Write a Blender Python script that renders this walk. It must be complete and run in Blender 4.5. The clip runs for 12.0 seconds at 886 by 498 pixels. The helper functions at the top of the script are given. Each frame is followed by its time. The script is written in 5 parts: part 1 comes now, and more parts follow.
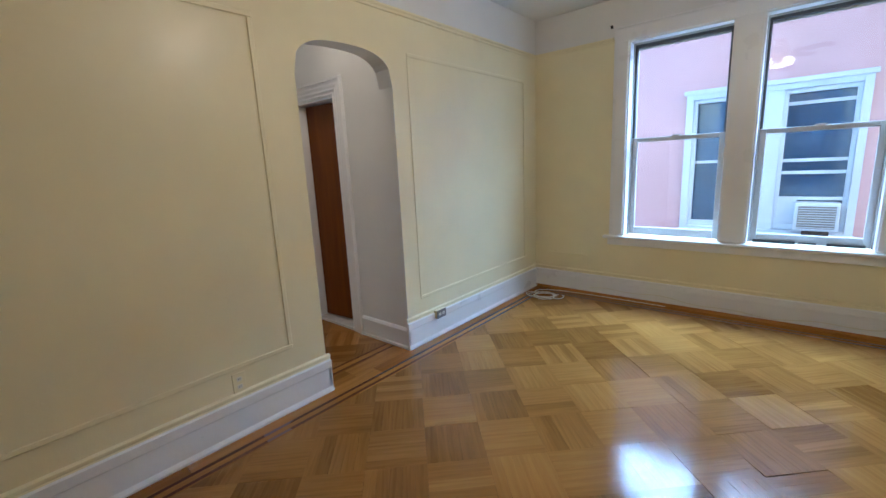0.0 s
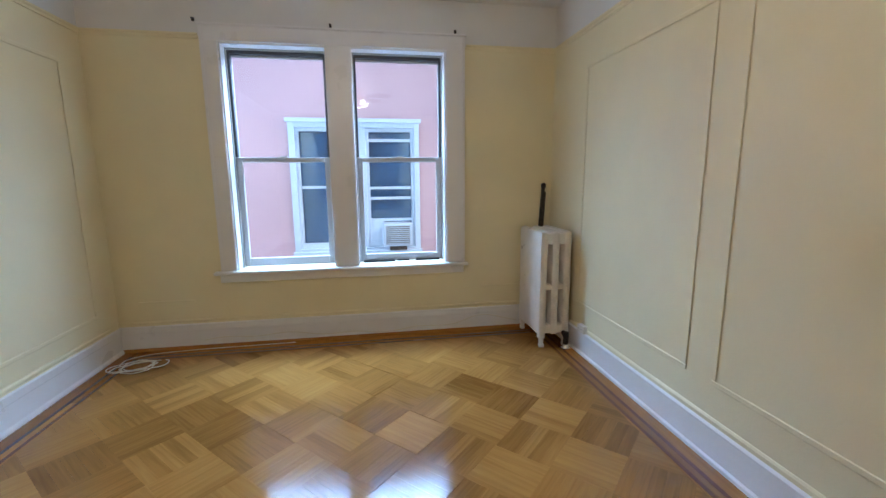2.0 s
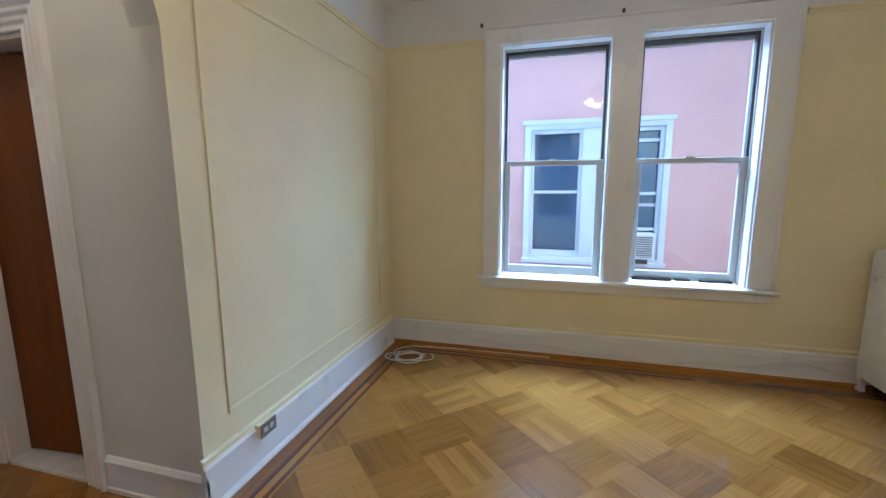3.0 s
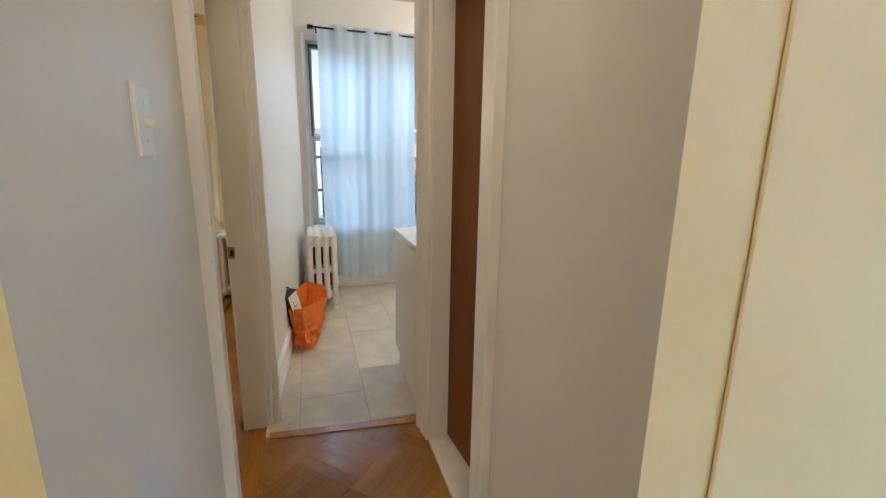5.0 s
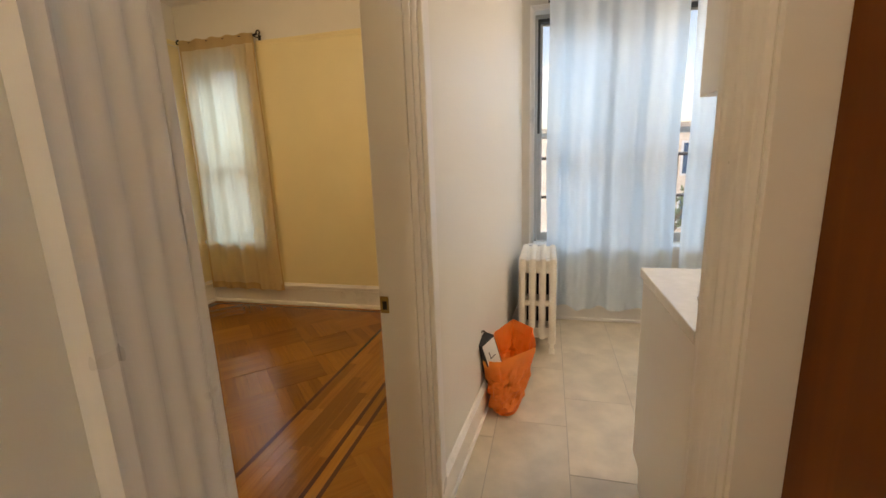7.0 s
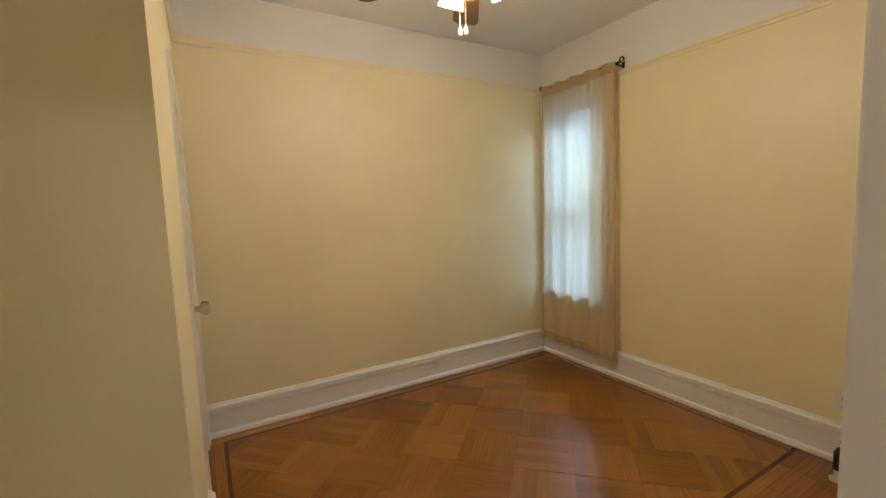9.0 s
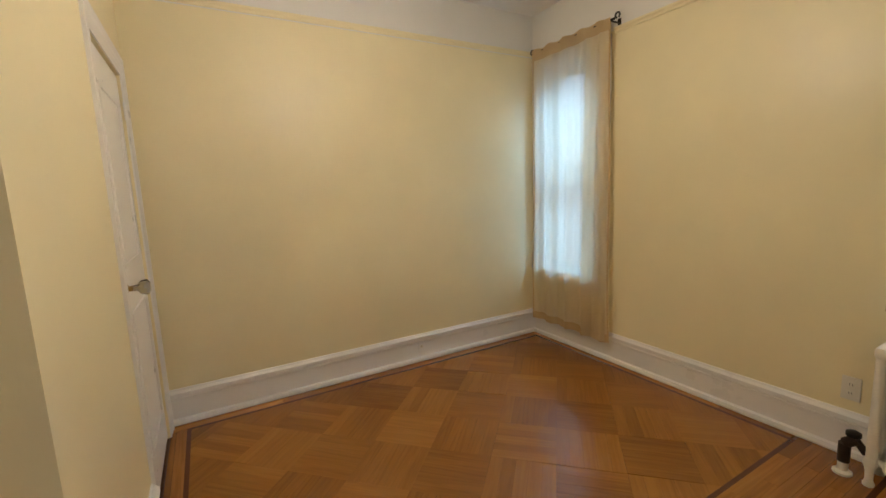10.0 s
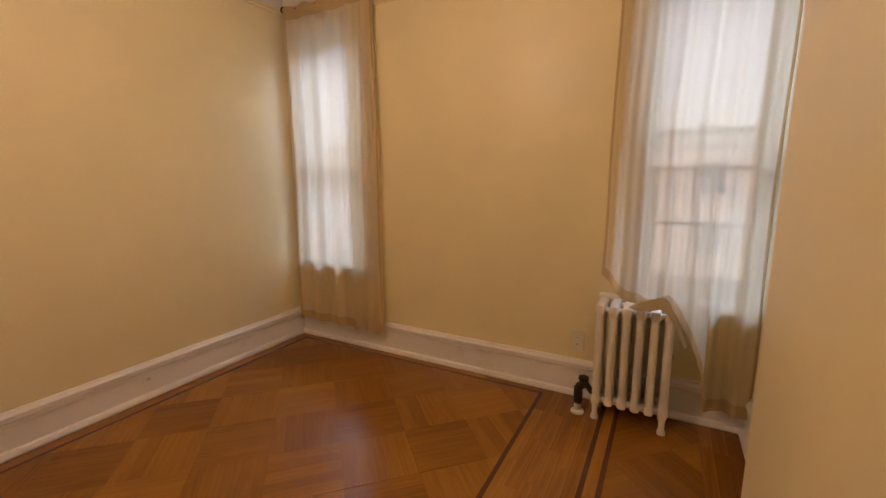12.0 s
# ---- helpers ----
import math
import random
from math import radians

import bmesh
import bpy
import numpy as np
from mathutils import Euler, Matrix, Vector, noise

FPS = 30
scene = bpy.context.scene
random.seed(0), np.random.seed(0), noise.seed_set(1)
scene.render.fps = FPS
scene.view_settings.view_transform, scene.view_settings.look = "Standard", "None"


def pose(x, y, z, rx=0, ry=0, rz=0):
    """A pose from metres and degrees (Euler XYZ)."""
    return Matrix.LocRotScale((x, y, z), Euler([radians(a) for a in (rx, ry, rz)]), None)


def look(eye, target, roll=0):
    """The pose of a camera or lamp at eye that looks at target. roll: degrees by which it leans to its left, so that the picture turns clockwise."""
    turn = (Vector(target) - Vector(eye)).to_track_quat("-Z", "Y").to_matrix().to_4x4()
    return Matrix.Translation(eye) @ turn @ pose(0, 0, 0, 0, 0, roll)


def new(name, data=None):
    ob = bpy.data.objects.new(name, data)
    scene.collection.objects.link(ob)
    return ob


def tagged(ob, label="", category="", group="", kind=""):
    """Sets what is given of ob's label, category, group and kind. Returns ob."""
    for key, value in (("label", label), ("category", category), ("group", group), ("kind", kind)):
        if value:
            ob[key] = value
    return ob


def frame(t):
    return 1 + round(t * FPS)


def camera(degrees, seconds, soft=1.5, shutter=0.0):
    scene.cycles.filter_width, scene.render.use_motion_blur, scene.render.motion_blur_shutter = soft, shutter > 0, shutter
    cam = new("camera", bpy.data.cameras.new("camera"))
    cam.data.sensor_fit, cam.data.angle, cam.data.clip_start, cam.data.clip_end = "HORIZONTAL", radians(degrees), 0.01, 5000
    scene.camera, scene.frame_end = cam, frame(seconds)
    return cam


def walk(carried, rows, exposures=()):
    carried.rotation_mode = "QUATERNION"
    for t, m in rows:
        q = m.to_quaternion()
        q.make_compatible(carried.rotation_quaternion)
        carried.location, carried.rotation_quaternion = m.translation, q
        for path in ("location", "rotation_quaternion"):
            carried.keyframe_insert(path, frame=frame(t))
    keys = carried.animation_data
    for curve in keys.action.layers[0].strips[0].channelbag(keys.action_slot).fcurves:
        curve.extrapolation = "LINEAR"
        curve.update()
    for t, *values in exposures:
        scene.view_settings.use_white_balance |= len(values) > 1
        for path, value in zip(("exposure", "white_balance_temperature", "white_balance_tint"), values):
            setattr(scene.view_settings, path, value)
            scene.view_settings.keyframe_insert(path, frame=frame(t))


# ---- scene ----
cam = camera(93.4, 12.0)
PATH = [
    (0, (0.324, 0.326, 1.432), (-0.956, 1.812, 1.038), -2.8),
    (0.5, (0.32, 0.408, 1.462), (-0.482, 2.198, 1.074), -3.2),
    (1, (0.306, 0.463, 1.458), (0.036, 2.407, 1.076), -3.0),
    (1.5, (0.281, 0.692, 1.406), (0.474, 2.651, 1.05), -1.9),
    (2, (0.15, 0.928, 1.403), (0.472, 2.874, 1.072), -0.5),
    (2.5, (-0.183, 1.064, 1.425), (-0.18, 3.04, 1.112), 0.0),
    (2.9, (-0.439, 1.181, 1.413), (-0.873, 3.11, 1.111), -0.3),
    (3, (-0.522, 1.206, 1.408), (-1.051, 3.11, 1.103), -0.3),
    (3.5, (-0.831, 1.47, 1.386), (-1.827, 3.178, 1.083), 0.6),
    (3.7, (-0.956, 1.549, 1.372), (-2.101, 3.159, 1.057), 1.4),
    (5.3, (-1.611, 2.057, 1.341), (-3.524, 2.45, 0.913), 0.5),
    (5.5, (-1.713, 2.071, 1.343), (-3.642, 2.37, 0.911), 0.4),
    (6, (-1.944, 2.103, 1.354), (-3.895, 2.209, 0.931), -0.5),
    (6.5, (-2.174, 2.179, 1.359), (-4.124, 2.033, 0.941), -1.3),
    (7, (-2.372, 2.144, 1.342), (-4.269, 1.655, 0.939), -2.1),
    (7.5, (-2.599, 2.028, 1.366), (-4.341, 1.123, 0.982), -2.9),
    (7.7, (-2.674, 1.995, 1.36), (-4.311, 0.907, 0.989), -3.0),
    (9.3, (-3.042, 1.755, 1.478), (-3.959, -0.011, 1.281), -2.0),
    (9.5, (-3.077, 1.745, 1.483), (-3.972, -0.03, 1.264), -2.0),
    (10, (-3.234, 1.685, 1.387), (-4.208, -0.038, 1.104), -2.3),
    (10.5, (-3.322, 1.609, 1.327), (-4.564, 0.078, 0.992), -2.4),
    (11, (-3.358, 1.567, 1.293), (-4.689, 0.121, 0.923), -2.4),
    (11.5, (-3.425, 1.503, 1.275), (-4.929, 0.238, 0.903), -1.8),
    (12, (-3.451, 1.399, 1.305), (-5.186, 0.464, 0.963), -0.4),
]
# the light: an overcast bright sky with a broad weak sun
EXPOSURES = [(0.0, 0.76, 5600, 15), (1.0, 0.70, 5800, 16), (1.6, 0.68, 5900, 18), (2.6, 0.62, 5750, 17), (3.1, 0.68, 5850, 16), (3.7, 0.52, 6800, 15), (5.3, 1.22, 6950, 12), (6.3, 1.14, 7700, 13), (7.0, 1.08, 8900, 19), (7.7, 0.9, 10200, 24), (9.3, 1.36, 6050, 13), (10.2, 1.4, 6100, 15), (11.0, 1.28, 7900, 35), (12.0, 1.12, 8500, 40)]
walk(cam, [(t, look(eye, target, roll)) for t, eye, target, roll in PATH], EXPOSURES)

world = bpy.data.worlds.new("sky")
scene.world = world
world.use_nodes = True
sky = world.node_tree.nodes.new("ShaderNodeTexSky")
sky.sky_type = "NISHITA"
sky.sun_disc = False
sky.sun_elevation = radians(50)
sky.sun_rotation = radians(110)
sky.air_density = 1.0
sky.dust_density = 2.0
world.node_tree.links.new(sky.outputs[0], world.node_tree.nodes["Background"].inputs[0])
world.node_tree.nodes["Background"].inputs[1].default_value = 0.13

sun = new("sun", bpy.data.lights.new("sun", "SUN"))
sun.data.energy = 1.2
sun.data.angle = radians(15)
sun.data.color = (1.0, 0.95, 0.88)
sun.matrix_world = look((9, -3, 9.5), (0, 0, 0))


def bulb(x, y, z, watts, radius=0.05, color=(1.0, 0.84, 0.64)):
    ob = new("bulb_light", bpy.data.lights.new("bulb_light", "POINT"))
    ob.data.energy, ob.data.shadow_soft_size, ob.data.color = watts, radius, color
    ob.location = (x, y, z)
    return ob


# open sky above the alley and above the street, outside the windows
for size, eye, target, watts, tone in (((14.0, 9.0), (-0.1, 6.93, 7.9), (-0.1, 0.0, 7.9), 9200.0, (0.42, 0.70, 1.0)), ((10.0, 3.4), (-9.5, 1.0, 5.4), (0.0, 1.0, 5.4), 450.0, (0.37, 0.66, 1.0))):
    ob = new("sky_light", bpy.data.lights.new("sky_light", "AREA"))
    ob.data.shape, ob.data.size, ob.data.size_y, ob.data.energy, ob.data.color = "RECTANGLE", *size, watts, tone
    ob.matrix_world = look(eye, target)

LIVING_FAN = (-0.05, 1.80)
BED_FAN = (-4.06, 0.23)
H = 2.85
for a in (30, 150, 270):
    for (fx, fy), w in ((LIVING_FAN, 5.2), (BED_FAN, 2.4)):
        bulb(fx + 0.12 * math.cos(radians(a)), fy + 0.12 * math.sin(radians(a)), 2.56 if fx > -1 else 2.30, w)
# two unseen bulbs added to brighten the hall and the kitchen
bulb(-2.2, 2.1, H - 0.16, 0.9, 0.08)
bulb(-4.6, 3.95, H - 0.16, 20.0, 0.1, (1.0, 0.93, 0.85))


# ---- materials ----
def nodes_of(name):
    m = bpy.data.materials.new(name)
    m.use_nodes = True
    t = m.node_tree
    return m, t, t.nodes["Principled BSDF"], t.links.new


def mat(name, color, rough=0.5, metal=0.0, vary=0.06, scale=3.0, fine=60.0, bump=0.05, spec=0.5, coat=0.0, island=0.0, objrand=0.0, rvary=0.08):
    """Paint, plaster, metal: a base colour with broad stains, fine grain, and slight relief."""
    m, t, b, link = nodes_of(name)
    tc = t.nodes.new("ShaderNodeTexCoord")
    n1 = t.nodes.new("ShaderNodeTexNoise")
    n1.inputs["Scale"].default_value = scale
    n1.inputs["Detail"].default_value = 4
    n2 = t.nodes.new("ShaderNodeTexNoise")
    n2.inputs["Scale"].default_value = fine
    n2.inputs["Detail"].default_value = 3
    link(tc.outputs["Object"], n1.inputs["Vector"])
    link(tc.outputs["Object"], n2.inputs["Vector"])
    hsv = t.nodes.new("ShaderNodeHueSaturation")
    hsv.inputs["Color"].default_value = (*color, 1)
    mr = t.nodes.new("ShaderNodeMapRange")
    mr.inputs["From Min"].default_value, mr.inputs["From Max"].default_value = 0.3, 0.7
    mr.inputs["To Min"].default_value, mr.inputs["To Max"].default_value = 1 - vary, 1 + vary
    link(n1.outputs["Fac"], mr.inputs["Value"])
    val = mr.outputs["Result"]
    if island or objrand:
        src = t.nodes.new("ShaderNodeNewGeometry").outputs["Random Per Island"] if island else t.nodes.new("ShaderNodeObjectInfo").outputs["Random"]
        k = island or objrand
        mr2 = t.nodes.new("ShaderNodeMapRange")
        mr2.inputs["To Min"].default_value, mr2.inputs["To Max"].default_value = 1 - k, 1 + k
        link(src, mr2.inputs["Value"])
        mul = t.nodes.new("ShaderNodeMath")
        mul.operation = "MULTIPLY"
        link(val, mul.inputs[0])
        link(mr2.outputs["Result"], mul.inputs[1])
        val = mul.outputs[0]
    link(val, hsv.inputs["Value"])
    link(hsv.outputs["Color"], b.inputs["Base Color"])
    mr3 = t.nodes.new("ShaderNodeMapRange")
    mr3.inputs["From Min"].default_value, mr3.inputs["From Max"].default_value = 0.3, 0.7
    mr3.inputs["To Min"].default_value, mr3.inputs["To Max"].default_value = max(0.02, rough - rvary), min(1, rough + rvary)
    link(n1.outputs["Fac"], mr3.inputs["Value"])
    link(mr3.outputs["Result"], b.inputs["Roughness"])
    b.inputs["Metallic"].default_value = metal
    b.inputs["Specular IOR Level"].default_value = spec
    b.inputs["Coat Weight"].default_value = coat
    if bump:
        bp = t.nodes.new("ShaderNodeBump")
        bp.inputs["Strength"].default_value = bump
        bp.inputs["Distance"].default_value = 0.01
        add = t.nodes.new("ShaderNodeMath")
        add.operation = "ADD"
        link(n2.outputs["Fac"], add.inputs[0])
        link(n1.outputs["Fac"], add.inputs[1])
        link(add.outputs[0], bp.inputs["Height"])
        link(bp.outputs["Normal"], b.inputs["Normal"])
    return m


def wood(name, dark, light, rough=0.16, grain=(3.0, 60.0, 60.0), objmix=0.55, coat=0.3, bump=0.03, use_random=True, coords="Object", soft=0.7):
    """Varnished wood: grain stretched along the piece, tone by piece and by strip."""
    m, t, b, link = nodes_of(name)
    tc = t.nodes.new("ShaderNodeTexCoord")
    mp = t.nodes.new("ShaderNodeMapping")
    mp.inputs["Scale"].default_value = grain
    link(tc.outputs[coords], mp.inputs["Vector"])
    info = t.nodes.new("ShaderNodeObjectInfo")
    geo = t.nodes.new("ShaderNodeNewGeometry")
    shift = t.nodes.new("ShaderNodeVectorMath")
    shift.operation = "ADD"
    mix_r = t.nodes.new("ShaderNodeMath")
    mix_r.operation = "MULTIPLY_ADD"
    link(geo.outputs["Random Per Island"], mix_r.inputs[0])
    mix_r.inputs[1].default_value = 37.0
    link(info.outputs["Random"], mix_r.inputs[2])
    link(mp.outputs[0], shift.inputs[0])
    link(mix_r.outputs[0], shift.inputs[1])
    n = t.nodes.new("ShaderNodeTexNoise")
    n.inputs["Scale"].default_value = 1.0
    n.inputs["Detail"].default_value = 5
    n.inputs["Distortion"].default_value = 0.6
    link(shift.outputs[0], n.inputs["Vector"])
    big = t.nodes.new("ShaderNodeTexNoise")
    big.inputs["Scale"].default_value = 1.3
    link(geo.outputs["Position"], big.inputs["Vector"])

    def madd(a, k, c):
        q = t.nodes.new("ShaderNodeMath")
        q.operation = "MULTIPLY_ADD"
        link(a, q.inputs[0])
        q.inputs[1].default_value = k
        if isinstance(c, float):
            q.inputs[2].default_value = c
        else:
            link(c, q.inputs[2])
        return q.outputs[0]
    f = madd(n.outputs["Fac"], soft, 0.15 - soft / 2)
    f = madd(big.outputs["Fac"], 0.5, f)
    if use_random:
        strip = t.nodes.new("ShaderNodeMath")
        strip.operation = "FRACT"
        link(madd(geo.outputs["Random Per Island"], 7.3, madd(info.outputs["Random"], 31.7, 0.0)), strip.inputs[0])
        f = madd(info.outputs["Random"], objmix, f)
        f = madd(strip.outputs[0], 0.20, f)
        f = madd(f, 1.0, -0.13 - objmix * 0.5)
    ramp = t.nodes.new("ShaderNodeValToRGB")
    ramp.color_ramp.elements[0].color = (*dark, 1)
    ramp.color_ramp.elements[1].color = (*light, 1)
    ramp.color_ramp.elements[0].position = 0.1
    ramp.color_ramp.elements[1].position = 0.9
    link(f, ramp.inputs["Fac"])
    link(ramp.outputs["Color"], b.inputs["Base Color"])
    rr = t.nodes.new("ShaderNodeMapRange")
    rr.inputs["To Min"].default_value, rr.inputs["To Max"].default_value = max(0.03, rough - 0.06), rough + 0.08
    link(big.outputs["Fac"], rr.inputs["Value"])
    link(rr.outputs["Result"], b.inputs["Roughness"])
    b.inputs["Coat Weight"].default_value = coat
    b.inputs["Coat Roughness"].default_value = 0.08
    bp = t.nodes.new("ShaderNodeBump")
    bp.inputs["Strength"].default_value = bump
    bp.inputs["Distance"].default_value = 0.01
    hb = madd(big.outputs["Fac"], 1.5, n.outputs["Fac"])
    link(hb, bp.inputs["Height"])
    link(bp.outputs["Normal"], b.inputs["Normal"])
    return m


def cloth(name, color, trans=0.5, clear=0.12, weave=900.0):
    """Thin curtain cloth that lets light through."""
    m, t, b, link = nodes_of(name)
    out = t.nodes["Material Output"]
    t.nodes.remove(b)
    tc = t.nodes.new("ShaderNodeTexCoord")
    n = t.nodes.new("ShaderNodeTexNoise")
    n.inputs["Scale"].default_value = weave
    link(tc.outputs["Object"], n.inputs["Vector"])
    hsv = t.nodes.new("ShaderNodeHueSaturation")
    hsv.inputs["Color"].default_value = (*color, 1)
    mr = t.nodes.new("ShaderNodeMapRange")
    mr.inputs["To Min"].default_value, mr.inputs["To Max"].default_value = 0.85, 1.1
    link(n.outputs["Fac"], mr.inputs["Value"])
    link(mr.outputs["Result"], hsv.inputs["Value"])
    d, tr, tp = (t.nodes.new("ShaderNodeBsdf" + k) for k in ("Diffuse", "Translucent", "Transparent"))
    link(hsv.outputs["Color"], d.inputs["Color"])
    link(hsv.outputs["Color"], tr.inputs["Color"])
    m1, m2 = t.nodes.new("ShaderNodeMixShader"), t.nodes.new("ShaderNodeMixShader")
    m1.inputs[0].default_value, m2.inputs[0].default_value = trans, clear
    link(d.outputs[0], m1.inputs[1])
    link(tr.outputs[0], m1.inputs[2])
    link(m1.outputs[0], m2.inputs[1])
    link(tp.outputs[0], m2.inputs[2])
    link(m2.outputs[0], out.inputs["Surface"])
    return m


def film(name, color, trans):
    """Thin glossy coloured plastic with light coming through."""
    m, t, b, link = nodes_of(name)
    n = t.nodes.new("ShaderNodeTexNoise")
    n.inputs["Scale"].default_value = 18.0
    n.inputs["Detail"].default_value = 4
    link(t.nodes.new("ShaderNodeTexCoord").outputs["Object"], n.inputs["Vector"])
    bp = t.nodes.new("ShaderNodeBump")
    bp.inputs["Strength"].default_value, bp.inputs["Distance"].default_value = 0.5, 0.012
    link(n.outputs["Fac"], bp.inputs["Height"])
    link(bp.outputs["Normal"], b.inputs["Normal"])
    b.inputs["Base Color"].default_value = (*color, 1)
    b.inputs["Roughness"].default_value = 0.28
    tr, mix = t.nodes.new("ShaderNodeBsdfTranslucent"), t.nodes.new("ShaderNodeMixShader")
    tr.inputs["Color"].default_value = (*color, 1)
    mix.inputs[0].default_value = trans
    link(b.outputs[0], mix.inputs[1])
    link(tr.outputs[0], mix.inputs[2])
    link(mix.outputs[0], t.nodes["Material Output"].inputs["Surface"])
    return m


def glow(name, color, strength):
    m, t, b, link = nodes_of(name)
    b.inputs["Base Color"].default_value = (*color, 1)
    b.inputs["Emission Color"].default_value = (*color, 1)
    b.inputs["Emission Strength"].default_value = strength
    return m


def glass(name, tint=(1, 1, 1)):
    m, t, b, link = nodes_of(name)
    b.inputs["Base Color"].default_value = (*tint, 1)
    b.inputs["Roughness"].default_value = 0.0
    b.inputs["Transmission Weight"].default_value = 1.0
    b.inputs["IOR"].default_value = 1.45
    return m


YELLOW = mat("yellow_wall_paint", (0.80, 0.715, 0.465), 0.42, vary=0.04, scale=2.0, fine=90, bump=0.04)
WHITE = mat("white_wall_paint", (0.74, 0.73, 0.70), 0.38, vary=0.03, scale=2.0, fine=90, bump=0.04)
CEIL = mat("ceiling_paint", (0.80, 0.79, 0.76), 0.7, vary=0.03, scale=2.0, fine=60, bump=0.05)
TRIM = mat("white_gloss_trim", (0.80, 0.79, 0.78), 0.30, vary=0.015, scale=4.0, fine=40, bump=0.05, rvary=0.03)
RADWHITE = mat("radiator_enamel", (0.78, 0.74, 0.66), 0.35, vary=0.08, scale=9.0, fine=50, bump=0.1)
FLOORWOOD = wood("parquet_oak", (0.17, 0.064, 0.011), (0.50, 0.245, 0.062), objmix=0.30, coat=0.0, rough=0.11, grain=(3.0, 55.0, 1.0), coords="UV", soft=0.5)
BEDWOOD = wood("amber_parquet_oak", (0.20, 0.065, 0.006), (0.47, 0.205, 0.028), objmix=0.30, rough=0.20, coat=0.15, grain=(3.0, 55.0, 1.0), coords="UV", soft=0.5)
FLOORWOOD.node_tree.nodes["Principled BSDF"].inputs["Specular IOR Level"].default_value = 0.4
STRIPWOOD = wood("strip_oak", (0.22, 0.078, 0.011), (0.50, 0.215, 0.04), coat=0.15)
WALNUT = wood("dark_inlay", (0.085, 0.026, 0.008), (0.17, 0.058, 0.016), rough=0.24, coat=0.05)
BROWNDOOR = wood("brown_door_veneer", (0.085, 0.020, 0.0015), (0.27, 0.078, 0.006), rough=0.36, grain=(14.0, 14.0, 0.9), coat=0.0, use_random=False)
BROWNDOOR.node_tree.nodes["Principled BSDF"].inputs["Specular IOR Level"].default_value = 0.15
TILE = mat("grey_beige_tile", (0.58, 0.52, 0.42), 0.32, vary=0.15, scale=6.0, fine=70, bump=0.03, objrand=0.04, rvary=0.04)
GROUT = mat("tile_grout", (0.40, 0.37, 0.31), 0.8, bump=0.1)
SUBFLOOR = mat("dark_joint", (0.11, 0.05, 0.02), 0.7)
MARBLE = mat("white_marble", (0.70, 0.69, 0.66), 0.2, vary=0.12, scale=7.0, fine=20, bump=0.01)
SASH = mat("window_vinyl", (0.47, 0.46, 0.44), 0.4, vary=0.05)
TRACK = mat("dark_window_track", (0.05, 0.05, 0.05), 0.5)
BLACK = mat("black_metal", (0.02, 0.018, 0.016), 0.4, metal=0.6)
IRON = mat("dark_iron", (0.05, 0.035, 0.028), 0.5, metal=0.5, vary=0.2, scale=20)
CHROME = mat("chrome", (0.75, 0.75, 0.75), 0.15, metal=1.0, vary=0.03, bump=0)
BRASS = mat("aged_brass", (0.35, 0.24, 0.09), 0.35, metal=0.9, vary=0.15, scale=30)
PLASTIC = mat("ivory_plastic", (0.74, 0.71, 0.62), 0.35, vary=0.03)
GREY = mat("grey_plate", (0.16, 0.15, 0.15), 0.4)
CABLE = mat("white_cable", (0.70, 0.66, 0.56), 0.4, vary=0.05)
GLASS = glass("window_glass")
CRYSTAL = glass("crystal_knob", (0.6, 0.6, 0.58))
SHEER = cloth("sheer_white_curtain", (0.73, 0.85, 0.96), 0.44, 0.09)
BEIGE = cloth("beige_curtain", (0.86, 0.76, 0.56), 0.74, 0.16)
HEM = cloth("beige_curtain_hem", (0.62, 0.47, 0.27), 0.35, 0.02)
ORANGE = film("orange_bag_plastic", (0.98, 0.36, 0.09), 0.5)
ORANGERIM = film("orange_bag_rim", (1.0, 0.36, 0.08), 0.3)
PINK = mat("pink_stucco", (0.50, 0.32, 0.33), 0.8, vary=0.08, scale=1.2, fine=30, bump=0.06)
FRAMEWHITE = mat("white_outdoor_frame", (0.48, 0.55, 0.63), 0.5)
DARKGLASS = mat("dark_far_glass", (0.04, 0.085, 0.16), 0.08, vary=0.2, scale=1.5, bump=0, spec=0.6)
CONCRETE = mat("alley_concrete", (0.32, 0.31, 0.29), 0.85, vary=0.15, scale=1.0)
BLADE = wood("fan_blade_wood", (0.045, 0.018, 0.01), (0.11, 0.045, 0.02), rough=0.3, use_random=False)
BULB = glow("frosted_lit_shade", (1.0, 0.85, 0.62), 9.0)
CAB = mat("white_cabinet", (0.76, 0.75, 0.72), 0.35, vary=0.01, bump=0, rvary=0.0)
QUARTZ = mat("white_quartz_top", (0.72, 0.71, 0.69), 0.15, vary=0.04, scale=30, bump=0)
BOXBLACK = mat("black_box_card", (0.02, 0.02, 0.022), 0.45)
PAPER = mat("white_paper", (0.78, 0.78, 0.77), 0.7, bump=0.02)
FOLIAGE = mat("tree_leaves", (0.09, 0.12, 0.05), 0.7, island=0.4)
BARK = mat("bark", (0.10, 0.075, 0.05), 0.9, vary=0.2, scale=12)
BRICKFAR = mat("far_brick", (0.50, 0.48, 0.45), 0.85, vary=0.15, scale=4)


